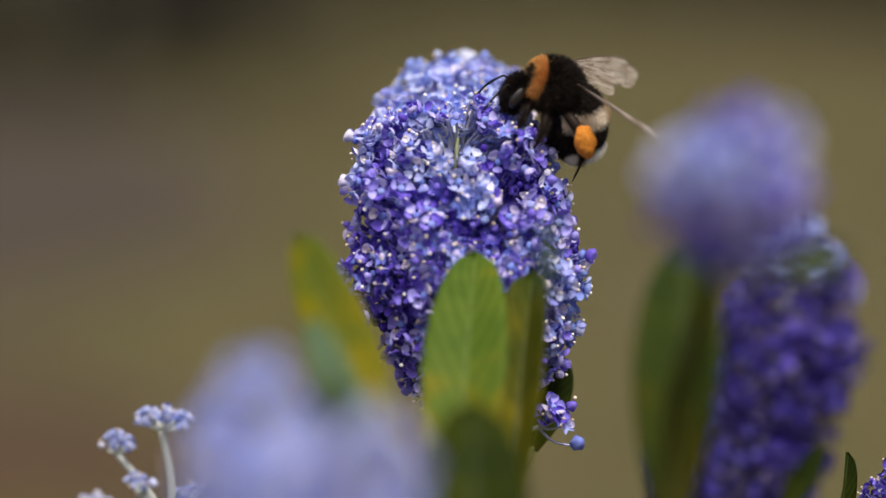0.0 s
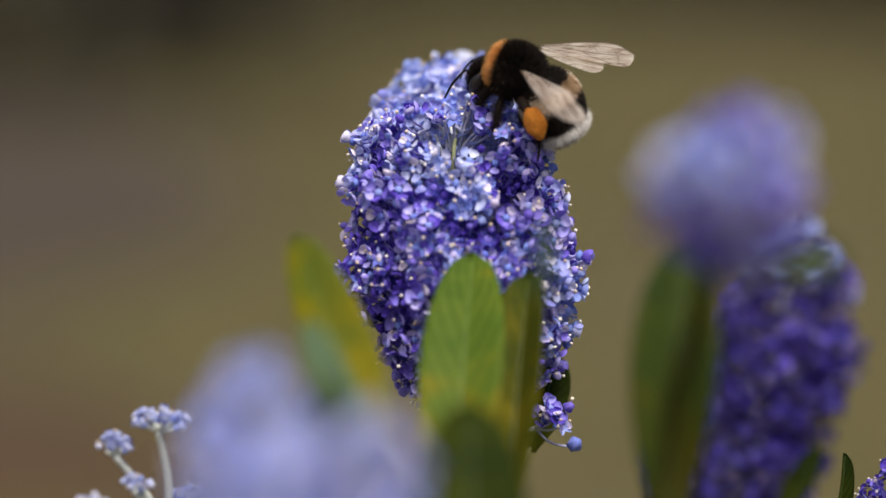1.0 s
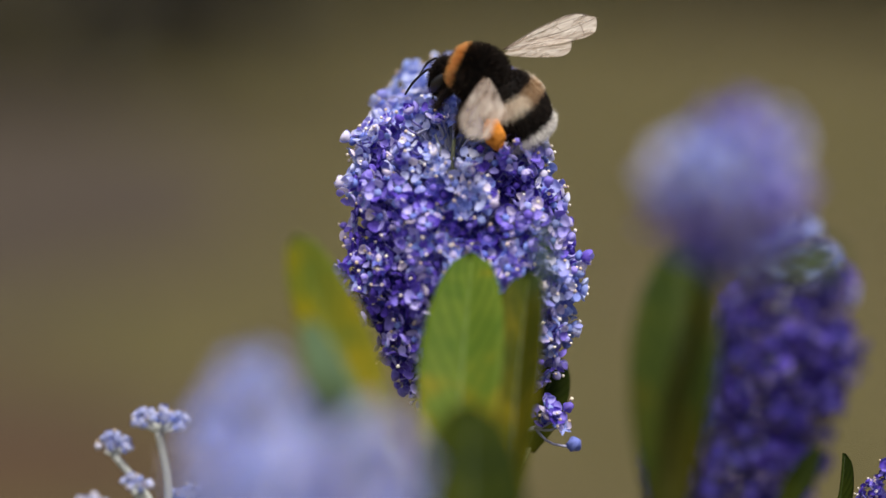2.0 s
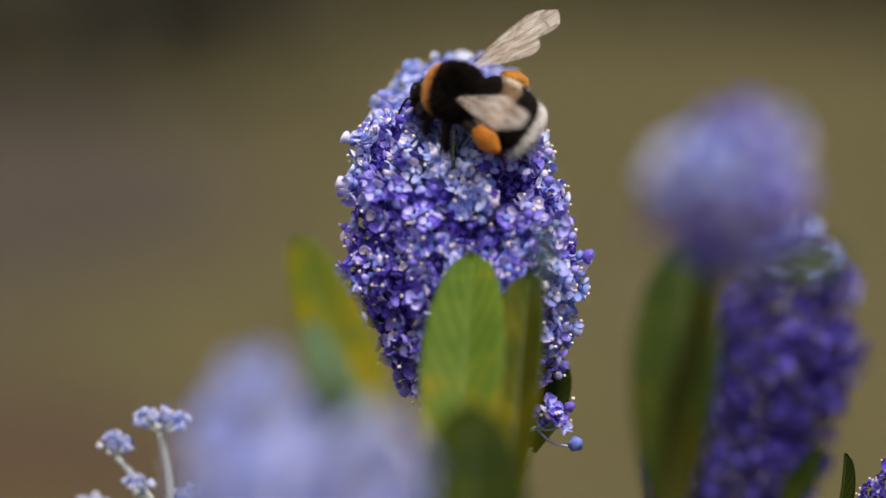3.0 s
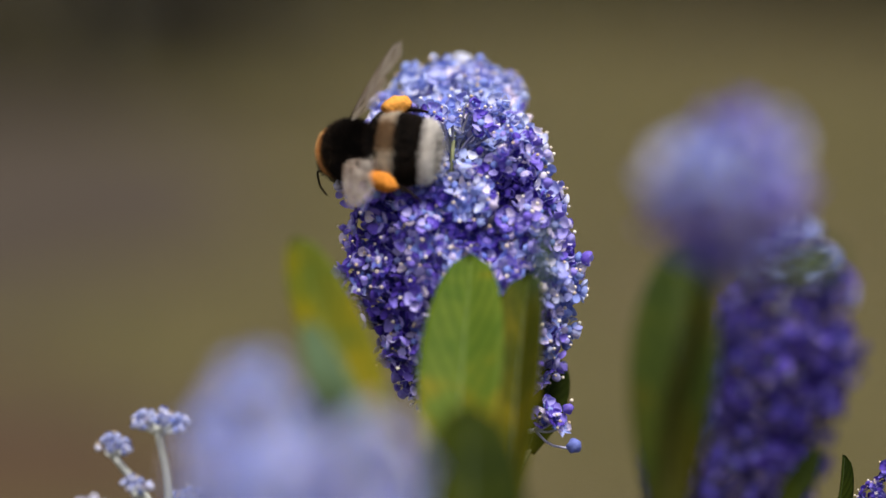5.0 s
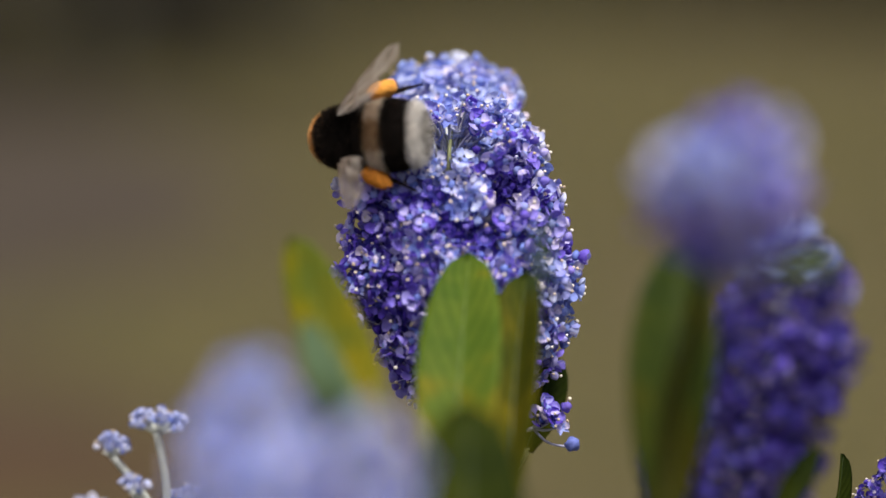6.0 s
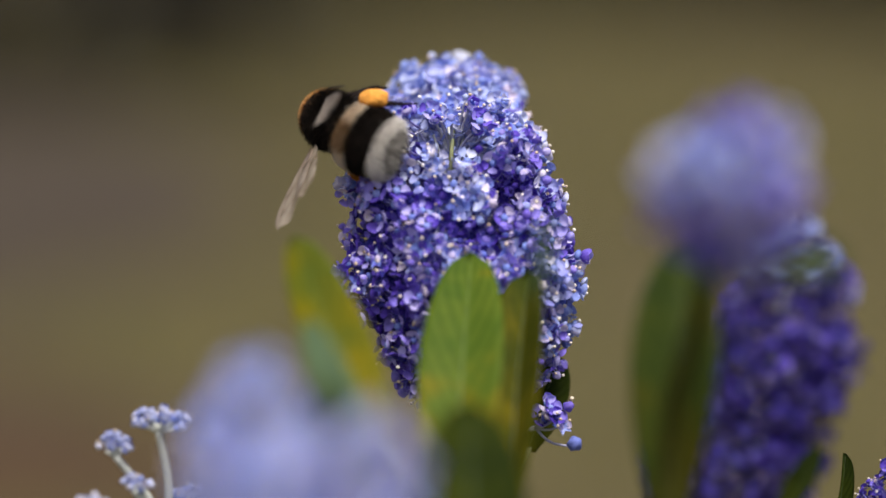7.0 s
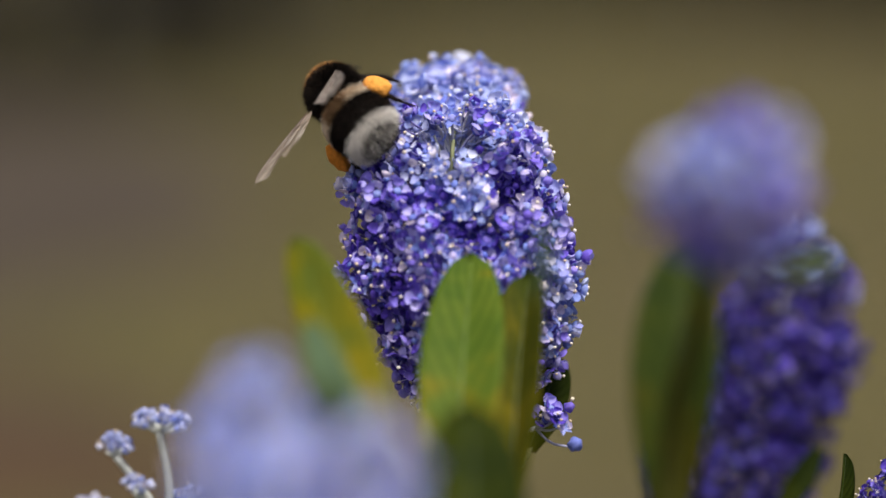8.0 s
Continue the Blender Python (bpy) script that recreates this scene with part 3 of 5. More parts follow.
def blades(cx, cy, rx, ry, count, seed):
    """Grass: many thin bent blades, one object."""
    rnd = random.Random(seed)
    verts, faces = [], []
    for _ in range(count):
        x, y = cx + rnd.uniform(-rx, rx), cy + rnd.uniform(-ry, ry)
        q, h, w = rnd.uniform(0, 6.3), rnd.uniform(0.03, 0.09), rnd.uniform(0.002, 0.004)
        dx, dy = math.cos(q), math.sin(q)
        k = len(verts)
        lean = rnd.uniform(0.1, 0.8) * h
        verts += [(x - dy * w, y + dx * w, -0.02), (x + dy * w, y - dx * w, -0.02), (x + dx * lean * 0.3 + dy * w, y + dy * lean * 0.3 - dx * w, h * 0.6),
                  (x + dx * lean * 0.3 - dy * w, y + dy * lean * 0.3 + dx * w, h * 0.6), (x + dx * lean, y + dy * lean, h)]
        faces += [(k, k + 1, k + 2, k + 3), (k + 3, k + 2, k + 4)]
    ob = new("grass", mesh_of("grass", verts, faces, grass_blade))
    return tagged(ob, "short worn olive and straw grass", "grass", kind="stuff")


def hedge(x0, y0, x1, y1, height, thick, count, seed, leaf_mat, label):
    """A hedge: dark stems inside, many small leaves in an uneven mass outside."""
    rnd = random.Random(seed)
    base = Vector(((x0 + x1) / 2, (y0 + y1) / 2, 0))
    ob = thing("hedge", base, label, "hedge")
    wood, leaves = Heap(), Heap()
    for k in range(24):
        t = (k + 0.5) / 24
        p = Vector((x0 + (x1 - x0) * t, y0 + (y1 - y0) * t, -0.03)) - base
        top = p + Vector((rnd.uniform(-0.4, 0.4), rnd.uniform(-0.3, 0.3), height * rnd.uniform(0.7, 0.95)))
        tube(wood, [p, (p + top) / 2 + Vector((rnd.uniform(-0.2, 0.2), rnd.uniform(-0.2, 0.2), 0)), top], [0.05, 0.015], 5, 5)
    along = Vector((x1 - x0, y1 - y0, 0))
    across = Vector((-along.y, along.x, 0)).normalized()
    for k in range(count):
        t, z = rnd.random(), rnd.uniform(0.02, 1) ** 0.8 * height
        bulge = 1 + 0.35 * noise.noise(Vector((t * along.length * 0.9, z * 0.9, seed)))
        c = rnd.choice((-1, 1)) * rnd.uniform(0.6, 1.0) * thick / 2 * bulge * (1 - 0.4 * (z / height) ** 4)
        p = Vector((x0, y0, 0)) + along * t + across * c + Vector((0, 0, z * (0.9 + 0.2 * noise.noise(Vector((t * along.length, 3, seed)))))) - base
        s = rnd.uniform(0.05, 0.10)
        m = Matrix.Translation(p) @ Euler((rnd.uniform(-1, 1), rnd.uniform(-1, 1), rnd.uniform(0, 6.3))).to_matrix().to_4x4() @ scaled(s, s, s)
        leaves.add([(-1, 0, 0), (0, -0.45, 0.12), (1, 0, 0), (0, 0.45, 0.12)], [(0, 1, 2), (0, 2, 3)], 0, m)
    part("framework", wood.mesh("framework", hedge_wood), ob)
    tagged(part("foliage", leaves.mesh("foliage", leaf_mat, False), ob), kind="stuff")
    return ob


ground_sheet()
patch_sheet("gravel_bed", -1.60, 6.0, 1.35, 1.9, gravel_grey, "grey brown gravel bed beside worn turf", 3)
patch_sheet("litter_bed", -1.1, 3.55, 0.9, 0.6, litter_brown, "rusty brown leaf litter on bare soil", 8)
blades(0.6, 6.5, 3.5, 3.5, 9000, 5)
# assumed hedges: dark masses standing in for the lens darkening along the top
hedge(-8.0, 5.5, -0.45, 8.8, 2.2, 1.4, 9000, 2, hedge_vignette, "assumed purple-brown hedge, near black for lens darkening")
hedge(-1.6, 11.9, 3.0, 11.9, 2.0, 1.6, 7000, 4, hedge_leaf, "assumed dark olive hedge that dims the upper background")
hedge(1.2, 11.3, 9.0, 8.2, 2.0, 1.4, 8000, 9, hedge_leaf, "assumed dark green hedge that dims the upper right")


# ---- the shrub that carries the sprigs ----
def shrub():
    rnd = random.Random(12)
    base = Vector((0.02, 0.05, 0))
    ob = thing("ceanothus_shrub", base, "leafy shrub with brown woody branches and dark glossy leaves", "shrub")
    h = Heap()
    tube(h, [(0, 0, -0.02), (0.004, 0.003, 0.10), (0, 0, 0.24)], [0.016, 0.013, 0.012], 8, 9)
    part("trunk", h.mesh("trunk", bark), ob)
    leaves = Heap()
    for end in BRANCH_ENDS:
        tip = spot(*end) - base
        h = Heap()
        side = Vector((tip.x * 0.45 + rnd.uniform(-0.03, 0.03), tip.y * 0.45 + rnd.uniform(-0.03, 0.03), 0.24 + (tip.z - 0.24) * 0.5))
        line = [Vector((0, 0, 0.20)), side, tip + Vector((0, 0, -0.12)), tip]
        tube(h, line, [0.009, 0.005, 0.0022, 0.0011], 22, 8)
        part("branch", h.mesh("branch", bark), ob)
        pts = curve_points(line, 60)
        for k in range(14, 57):
            for _ in range(3):
                d = Vector((rnd.gauss(0, 1), rnd.gauss(0, 1), rnd.uniform(0.0, 1.2))).normalized()
                x = d.cross(Vector((rnd.gauss(0, 1), rnd.gauss(0, 1), rnd.gauss(0, 1)))).normalized()
                z = x.cross(d)
                L, W = rnd.uniform(0.018, 0.028), rnd.uniform(0.004, 0.006)
                p = pts[k]
                q = p + d * 0.004
                leaves.add([p, q, q + d * L * 0.4 + x * W + z * 0.0015, q + d * L * 0.4 - x * W + z * 0.0015, q + d * L * 0.45, q + d * L * 0.8 + x * W * 0.7, q + d * L * 0.8 - x * W * 0.7, q + d * L],
                           [(0, 1, 4), (1, 2, 4), (1, 4, 3), (2, 5, 4), (3, 4, 6), (4, 5, 7), (4, 7, 6)])
    tagged(part("foliage", leaves.mesh("foliage", leaf_small, False), ob), kind="stuff")
    return ob


leaf_small = organic("leaf_small", ((0.0, (0.03, 0.06, 0.015)), (0.6, (0.06, 0.10, 0.02)), (1.0, (0.10, 0.13, 0.03))), 0.4, 0.2, 300, 0.4, 0)
BRANCH_ENDS = ((3.0, -62, 4), (-12.0, -70, 62), (26.0, -62, 52), (33.0, -74, -43), (-32.0, -62, 6), (52.0, -66, 2))
shrub()


# ---- flower sprigs ----
def main_sprig():
    base = spot(3.0, -62, 4)
    ob = thing("flower_sprig", base, "violet-blue ceanothus flower cone with cream anthers, a bee on it", "flower", "ceanothus sprigs")
    table = ((21.6, 1.9, -16.0, 2.9, 2.6), (20.4, 2.4, -15.0, 5.5, 4.5), (18.2, 2.4, -13.0, 7.5, 6.0), (15.6, 2.4, -8.5, 10.2, 6.6), (13.0, 2.4, -3.0, 11.0, 8.0), (11.0, 2.4, -2.0, 11.6, 8.2),
             (7.0, 2.4, -1.2, 12.7, 9.5), (2.5, 2.4, -1.0, 12.6, 11.3), (-0.6, 2.4, -1.0, 12.0, 12.6), (-3.0, 2.4, -1.0, 13.8, 12.4), (-5.0, 2.4, -1.0, 11.8, 11.8), (-8.0, 2.4, -1.0, 9.7, 11.3),
             (-11.0, 2.4, -1.0, 8.3, 11.0), (-13.6, 2.4, -1.0, 7.0, 9.8), (-15.2, 2.4, -1.0, 6.0, 7.0))

    # light put into the colours: paler top and right, darker left and foot
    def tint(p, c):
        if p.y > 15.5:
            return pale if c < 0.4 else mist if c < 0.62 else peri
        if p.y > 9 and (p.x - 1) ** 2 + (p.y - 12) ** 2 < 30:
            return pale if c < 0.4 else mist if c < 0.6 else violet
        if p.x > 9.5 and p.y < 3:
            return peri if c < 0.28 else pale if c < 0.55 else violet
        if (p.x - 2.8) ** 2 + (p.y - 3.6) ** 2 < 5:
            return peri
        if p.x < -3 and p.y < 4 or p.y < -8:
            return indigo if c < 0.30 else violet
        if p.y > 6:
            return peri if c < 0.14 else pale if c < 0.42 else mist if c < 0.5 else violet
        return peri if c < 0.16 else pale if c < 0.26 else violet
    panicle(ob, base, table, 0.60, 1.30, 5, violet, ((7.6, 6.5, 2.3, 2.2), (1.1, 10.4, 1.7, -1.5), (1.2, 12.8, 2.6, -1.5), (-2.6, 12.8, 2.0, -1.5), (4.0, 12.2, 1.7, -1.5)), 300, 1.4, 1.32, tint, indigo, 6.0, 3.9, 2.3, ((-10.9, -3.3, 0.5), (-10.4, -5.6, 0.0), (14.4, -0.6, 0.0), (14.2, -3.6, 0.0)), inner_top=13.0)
    # dark leaf and florets standing for shade; they fill the gap between upright leaves
    leaf(ob, base, (4.6, -24, 3), (7.6, -3.6, 6), (0.2, 0.1, 1), 5.6, 0.3, 0.03, leaf_dark, "dark green leaf", 14, root=(2.2, -34, 1))
    rnd = random.Random(31)
    for k in range(9):
        m = Matrix.Translation(spot(5.9 + rnd.gauss(0, 0.5), -12.8 + rnd.gauss(0, 1.1), 7.5 + rnd.uniform(0, 0.8)) - base) @ upright((rnd.gauss(0, 0.4), -0.9, 0.4), k)
        part("floret", (deep if k % 3 else indigo).meshes[rnd.randrange(16)][0], ob, m=m)
    # inner florets coloured pale for light passing through the hollow, and its pale stalks
    rnd = random.Random(81)
    for k in range(64):
        u, v = 0.9 + rnd.gauss(0, 2.5), 12.4 + rnd.gauss(0, 1.6)
        store = mist if k % 4 else ice
        i = rnd.randrange(16)
        m = Matrix.Translation(spot(u, v, rnd.uniform(-4.0, -2.0)) - base) @ upright((rnd.gauss(0, 0.4), -0.8, 0.7), k) @ scaled(1.25, 1.25, 1.25)
        part("floret", store.meshes[i][0], ob, m=m)
    for k in range(12):
        q = 0.25 + 2.6 * k / 11
        far = rnd.uniform(3.2, 5.4)
        tip = Vector((1.1 + far * math.cos(q), 8.6 + far * 1.25 * math.sin(q), rnd.uniform(-2.4, -0.8)))
        mid = (Vector((1.1, 8.2, -2.4)) + tip) / 2 + Vector((0, -0.5, 0.2))
        h = Heap()
        tube(h, [spot(1.1, 8.2, -2.4) - base, spot(*mid) - base, spot(*tip) - base], [0.00022, 0.00015], 6, 6)
        part("flower_stalk", h.mesh("flower_stalk", stalk_lilac if k % 2 else stalk_pale), ob)
    twig(ob, base, [spot(2.4, -14, -1), spot(2.6, -28, 0), spot(2.0, -45, 3), base], [0.0009, 0.0011, 0.0012])
    # leaves that stand up before the cone
    leaf(ob, base, (1.0, -30, 30), (3.2, -0.4, 9), (-0.15, 0.25, 1), 9.0, 0.32, 0.05, leaf_green, "upright mid-green leaf with fine veins", 1, root=(2.2, -46, 4))
    leaf(ob, base, (6.7, -28, 26), (9.2, -2.4, 11), (-0.40, 0.1, 0.9), 7.7, 0.65, 0.03, leaf_olive, "folded olive green leaf", 2, root=(2.2, -47, 4))
    leaf(ob, base, (-5.2, -20, 32), (-15.0, 1.4, 27), (0.30, 0.3, 1), 7.0, 0.35, -0.08, leaf_yellow, "yellow-green leaf", 3, root=(1.9, -48, 4))
    leaf(ob, base, (2.0, -40, 54), (2.6, -14.6, 43), (0.1, 0.3, 1), 10.6, 0.25, 0.04, leaf_dark, "dark green leaf", 4, root=(1.8, -54, 4))
    leaf(ob, base, (9.4, -22.6, -5), (13.0, -12.0, -7), (0.3, 0.1, 1), 5.0, 0.3, 0.05, leaf_dark, "dark green leaf", 5, root=(2.6, -30, 0))
    leaf(ob, base, (9.2, -5.0, 44), (9.7, 3.3, 46), (0.3, 0.3, 0.9), 1.5, 0.25, 0.03, leaf_grey, "narrow pale grey-green young leaf", 12, root=(4.0, -40, 24), stalk=stalk_olive, thin=0.35)
    # indigo florets that put the shade of the side hollow into colour
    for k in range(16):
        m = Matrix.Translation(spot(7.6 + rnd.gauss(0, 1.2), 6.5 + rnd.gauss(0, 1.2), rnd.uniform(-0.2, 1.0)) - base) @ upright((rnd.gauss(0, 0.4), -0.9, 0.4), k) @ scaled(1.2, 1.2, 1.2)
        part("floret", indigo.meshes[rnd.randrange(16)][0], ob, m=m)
    for k, (u, v, w, store, i) in enumerate(((2.6, 16.6, -0.6, peri, 6), (3.2, 16.1, -0.4, violet, 2), (-0.4, 14.9, 0.0, pale, 4), (1.0, 14.5, 0.2, pale, 1), (-1.4, 15.2, -0.2, violet, 3), (6.0, 13.0, 0.6, violet, 2),
                                              (5.0, 13.6, 0.4, pale, 5), (-0.9, 14.2, 0.2, violet, 10), (6.3, 16.4, -1.8, pale, 0), (7.0, 16.0, -1.6, mist, 9), (3.6, 13.0, 0.4, violet, 2))):
        p = spot(u, v, w) - base
        fl = part("floret", store.meshes[i][0], ob, m=Matrix.Translation(p) @ upright((0.3 * math.sin(k * 2.1), -0.8, 0.3), k) @ scaled(1.2, 1.2, 1.2))
        if store.heaps[i][1].f:
            part("stamen_ring", store.meshes[i][1], fl)
        h = Heap()
        foot = spot(1.1, 9.6, -2.4) - base
        tube(h, [foot, foot + (p - foot) * 0.6 + way(0, 0.4, 0), p], [0.0002, 0.00014], 6, 5)
        part("flower_stalk", h.mesh("flower_stalk", stalk_lilac), ob)
    h = Heap()
    tube(h, [spot(0.9, 6.5, -2.5) - base, spot(1.0, 10.5, -0.9) - base, spot(1.3, 13.2, -1.6) - base], [0.0003, 0.0002], 8, 6)
    part("flower_stalk", h.mesh("flower_stalk", stalk_green), ob)
    # a stray cluster hanging under the cone
    knot = spot(10.2, -19.8, 0) - base
    h = Heap()
    tube(h, [spot(3.0, -17, -1) - base, spot(6.6, -20.4, -1) - base, knot], [0.0004, 0.00028], 8, 6)
    part("flower_stalk", h.mesh("flower_stalk", stalk_lilac), ob)
    for k, (u, v, w) in enumerate(((11.8, -17.6, 1), (12.4, -18.6, 1.4), (11.2, -18.8, 0.6), (12.9, -19.6, 1), (10.6, -18.6, 0), (13.5, -22.3, 1), (11.4, -17.2, 0.4), (13.2, -18.0, 0.3))):
        p = spot(u, v, w) - base
        i, s = ((0, 1.2), (3, 1.2), (2, 1.2), (1, 1.2), (7, 1.2), (6, 2.3), (11, 1.2), (14, 1.6))[k]
        m = Matrix.Translation(p) @ upright((0.5, -0.6, 0.6), k) @ scaled(s, s, s)
        store = peri if k == 5 else indigo if k in (1, 4) else violet
        fl = part("floret", store.meshes[i][0], ob, m=m)
        if store.heaps[i][1].f and k != 5:
            part("stamen_ring", store.meshes[i][1], fl)
        h = Heap()
        end = p + Vector((0.0006, -0.0007, 0.0007)) if k == 5 else p
        tube(h, [knot, (knot + p) / 2 + way(0, -0.3, 0), end], [0.00017, 0.00013], 5, 5)
        part("stalk", h.mesh("stalk", stalk_lilac), ob)
    return ob


def near_left_sprig():
    base = spot(-12.0, -70, 62)
    ob = thing("flower_sprig", base, "pale lavender-blue rounded ceanothus flower head", "flower", "ceanothus sprigs")
    table = ((-9.0, -15.4, 78, 1.0, 1.0), (-10.3, -15.4, 78, 2.8, 2.2), (-12.8, -15.0, 78, 4.6, 2.8), (-15.8, -14.2, 78, 6.4, 3.6), (-19.8, -13.2, 78, 7.8, 6.4), (-26.0, -12.0, 77, 9.0, 9.2), (-32.0, -12.0, 74, 8.0, 8.0), (-36.0, -12.0, 72, 5.0, 5.0))
    panicle(ob, base, table, 0.95, 1.5, 21, mist, (), 220, 3.0, 1.0, lambda p, c: peri if c < 0.12 else pale if c < 0.26 else mist, peri, pitch=5.0)
    lobe = ((-12.8, -5.8, 83, 0.8, 0.8), (-14.2, -5.8, 83, 2.2, 2.4), (-17.0, -6.2, 83, 3.4, 3.8), (-21.0, -6.8, 82, 4.6, 4.6), (-27.0, -8.0, 80, 4.0, 4.0))
    panicle(ob, base, lobe, 0.95, 1.5, 24, mist, (), 60, 1.5, 1.0, inner=pale)
    twig(ob, base, [spot(-12, -34, 72), spot(-12, -52, 67), base], [0.0009, 0.0012])
    # dark leaf added for the shadowed gap between the two lobes
    leaf(ob, base, (-9.0, -34, 66), (-10.4, -11.4, 66), (-0.2, 0.3, 1), 5.4, 0.3, 0.05, leaf_dark, "dark green leaf", 6, root=(-12, -48, 68))
    leaf(ob, base, (-6.5, -25, 45), (-13.2, -6.6, 40), (0.2, 0.5, 1), 4.2, 0.25, 0.05, leaf_grey, "pale grey-green leaf", 11, root=(-11.6, -46, 68))
    return ob


def near_right_sprig():
    base = spot(26.0, -62, 52)
    ob = thing("flower_sprig", base, "lavender-blue round ceanothus flower head on a leafy stem", "flower", "ceanothus sprigs")
    table = ((12.4, 25.0, 68, 1.4, 1.6), (11.1, 25.0, 68, 3.3, 3.9), (8.8, 25.0, 68, 4.9, 5.4), (5.9, 25.0, 68, 5.7, 6.1), (3.0, 25.0, 68, 5.5, 5.9), (0.5, 25.0, 67, 4.2, 4.8), (-1.6, 25.2, 66, 2.2, 2.6))

    # light from above put into the colours: pale upper florets, indigo underside
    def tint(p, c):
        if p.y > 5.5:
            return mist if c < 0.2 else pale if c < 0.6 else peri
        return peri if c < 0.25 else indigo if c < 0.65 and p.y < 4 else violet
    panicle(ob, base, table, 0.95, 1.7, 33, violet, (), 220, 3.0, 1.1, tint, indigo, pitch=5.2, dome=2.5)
    twig(ob, base, [spot(24.8, 0, 66), spot(23.0, -7, 55), spot(21.5, -16, 45), spot(21.8, -28, 42), spot(25, -46, 50), base], [0.0009, 0.0011, 0.0012], stalk_olive)
    leaf(ob, base, (22.0, -26, 36), (24.0, 1.0, 34), (-0.20, 0.1, 0.95), 9.4, 0.70, 0.05, leaf_mid, "mid-green folded leaf with a paler middle", 7, root=(23.0, -36, 45))
    leaf(ob, base, (28.2, -2.2, 62), (35.4, -0.5, 61), (0.1, 0.3, 0.95), 3.4, 0.2, 0.06, leaf_mid, "small mid-green leaf", 8, root=(27.5, -1.0, 61))
    return ob


def far_right_sprig():
    base = spot(33.0, -74, -43)
    ob = thing("flower_sprig", base, "violet ceanothus flower cone, paler at its tip, darkened for shade below", "flower", "ceanothus sprigs")
    table = ((3.4, 44.6, -42, 1.5, 1.6), (0.6, 44.6, -42, 4.0, 3.6), (-3.6, 43.8, -42, 7.2, 6.4), (-7.7, 42.6, -42, 8.8, 8.2), (-15.0, 41.4, -42, 10.2, 10.2), (-21.2, 38.8, -42, 10.2, 9.8), (-30.0, 36.6, -42, 11.0, 10.0), (-37.0, 36.0, -42, 8.2, 8.2))
    
    # shade from the head above put into the colours, below the tip
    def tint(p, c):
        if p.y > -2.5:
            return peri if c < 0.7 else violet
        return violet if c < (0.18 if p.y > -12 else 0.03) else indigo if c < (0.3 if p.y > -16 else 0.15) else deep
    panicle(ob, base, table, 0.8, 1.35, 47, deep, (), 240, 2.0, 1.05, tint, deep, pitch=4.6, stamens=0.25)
    twig(ob, base, [spot(36.5, -34, -42), spot(34, -54, -43), base], [0.0010, 0.0012])
    leaf(ob, base, (40.0, -33, -30), (46.0, -24.0, -31), (0.3, 0.2, 1), 3.2, 0.3, 0.05, leaf_dark, "mid-green leaf", 9, root=(35.0, -44, -42))
    return ob


def edge_sprig():
    base = spot(52.0, -66, 2)
    ob = thing("flower_sprig", base, "deep violet ceanothus flower cone with white anthers", "flower", "ceanothus sprigs")
    table = ((-22.0, 50.6, 2, 1.0, 1.0), (-24.0, 50.4, 2, 2.6, 2.6), (-28.0, 50.4, 2, 4.0, 4.4), (-36.0, 50.6, 2, 5.0, 5.0), (-42.0, 51.0, 2, 3.0, 3.0))
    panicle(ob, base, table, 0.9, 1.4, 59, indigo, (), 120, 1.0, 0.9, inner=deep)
    twig(ob, base, [spot(51, -40, 2), spot(51.5, -54, 2), base], [0.0009, 0.0011])
    leaf(ob, base, (41.8, -34, 1), (44.5, -22.6, 0), (0.85, 0.1, 0.5), 4.0, 0.4, 0.05, leaf_dark, "dark green leaf", 10, root=(51.2, -48, 2))
    return ob


def bud_sprig():
    base = spot(-32.0, -62, 6)
    ob = thing("flower_sprig", base, "sprig of pale ice-blue buds on whitish stalks", "flower", "ceanothus sprigs")
    fork = Vector((-29.8, -31, 6))
    heads = (((-30.5, -18.9, 9), 17, 2.5), ((-35.2, -21.5, 9), 11, 1.3), ((-32.7, -25.8, 10), 9, 1.2), ((-36.7, -27.4, 16), 8, 1.2), ((-27.9, -27.2, 6), 8, 1.3))
    rnd = random.Random(6)
    for (u, v, w), count, wide in heads:
        top = Vector((u, v, w))
        h = Heap()
        tube(h, [spot(*fork) - base, spot(*(fork * 0.5 + top * 0.5 + Vector((0.5, -0.3, 0)))) - base, spot(*(top + Vector((0, -0.6, 0)))) - base], [0.00058, 0.00045, 0.00042], 10, 7)
        part("flower_stalk", h.mesh("flower_stalk", stalk_pale), ob, "whitish flower stalk")
        for k in range(count):
            q = k * 2.4
            far = math.sqrt((k + 0.5) / count)
            p = top + Vector((math.cos(q) * far * wide, (1 - far) * 1.0 + rnd.uniform(-0.35, 0.35), math.sin(q) * far * min(wide, 1.4)))
            i = rnd.choice((2, 6, 10, 14))
            n = (p - top + Vector((0, 1.0, 0.4))).normalized()
            m = Matrix.Translation(spot(*p) - base) @ Matrix((ACROSS, RISE, NEAR)).transposed().to_4x4() @ upright(n, k) @ scaled(1.0, 1.0, 1.0)
            fl = part("bud", ice.meshes[i][0], ob, m=m)
            if k % 3 == 0 and ice.heaps[i][1].f:
                part("stamen_ring", ice.meshes[i][1], fl)
            h = Heap()
            tube(h, [spot(*(top + Vector((0, -0.8, 0)))) - base, spot(*(p - n * 0.2)) - base], [0.0002, 0.00016], 2, 5)
            part("stalk", h.mesh("stalk", stalk_pale), ob)
    twig(ob, base, [spot(*fork), spot(-31, -44, 6), base], [0.0006, 0.0010], stalk_pale)
    return ob


cone = main_sprig()
near_left_sprig()
near_right_sprig()
far_right_sprig()
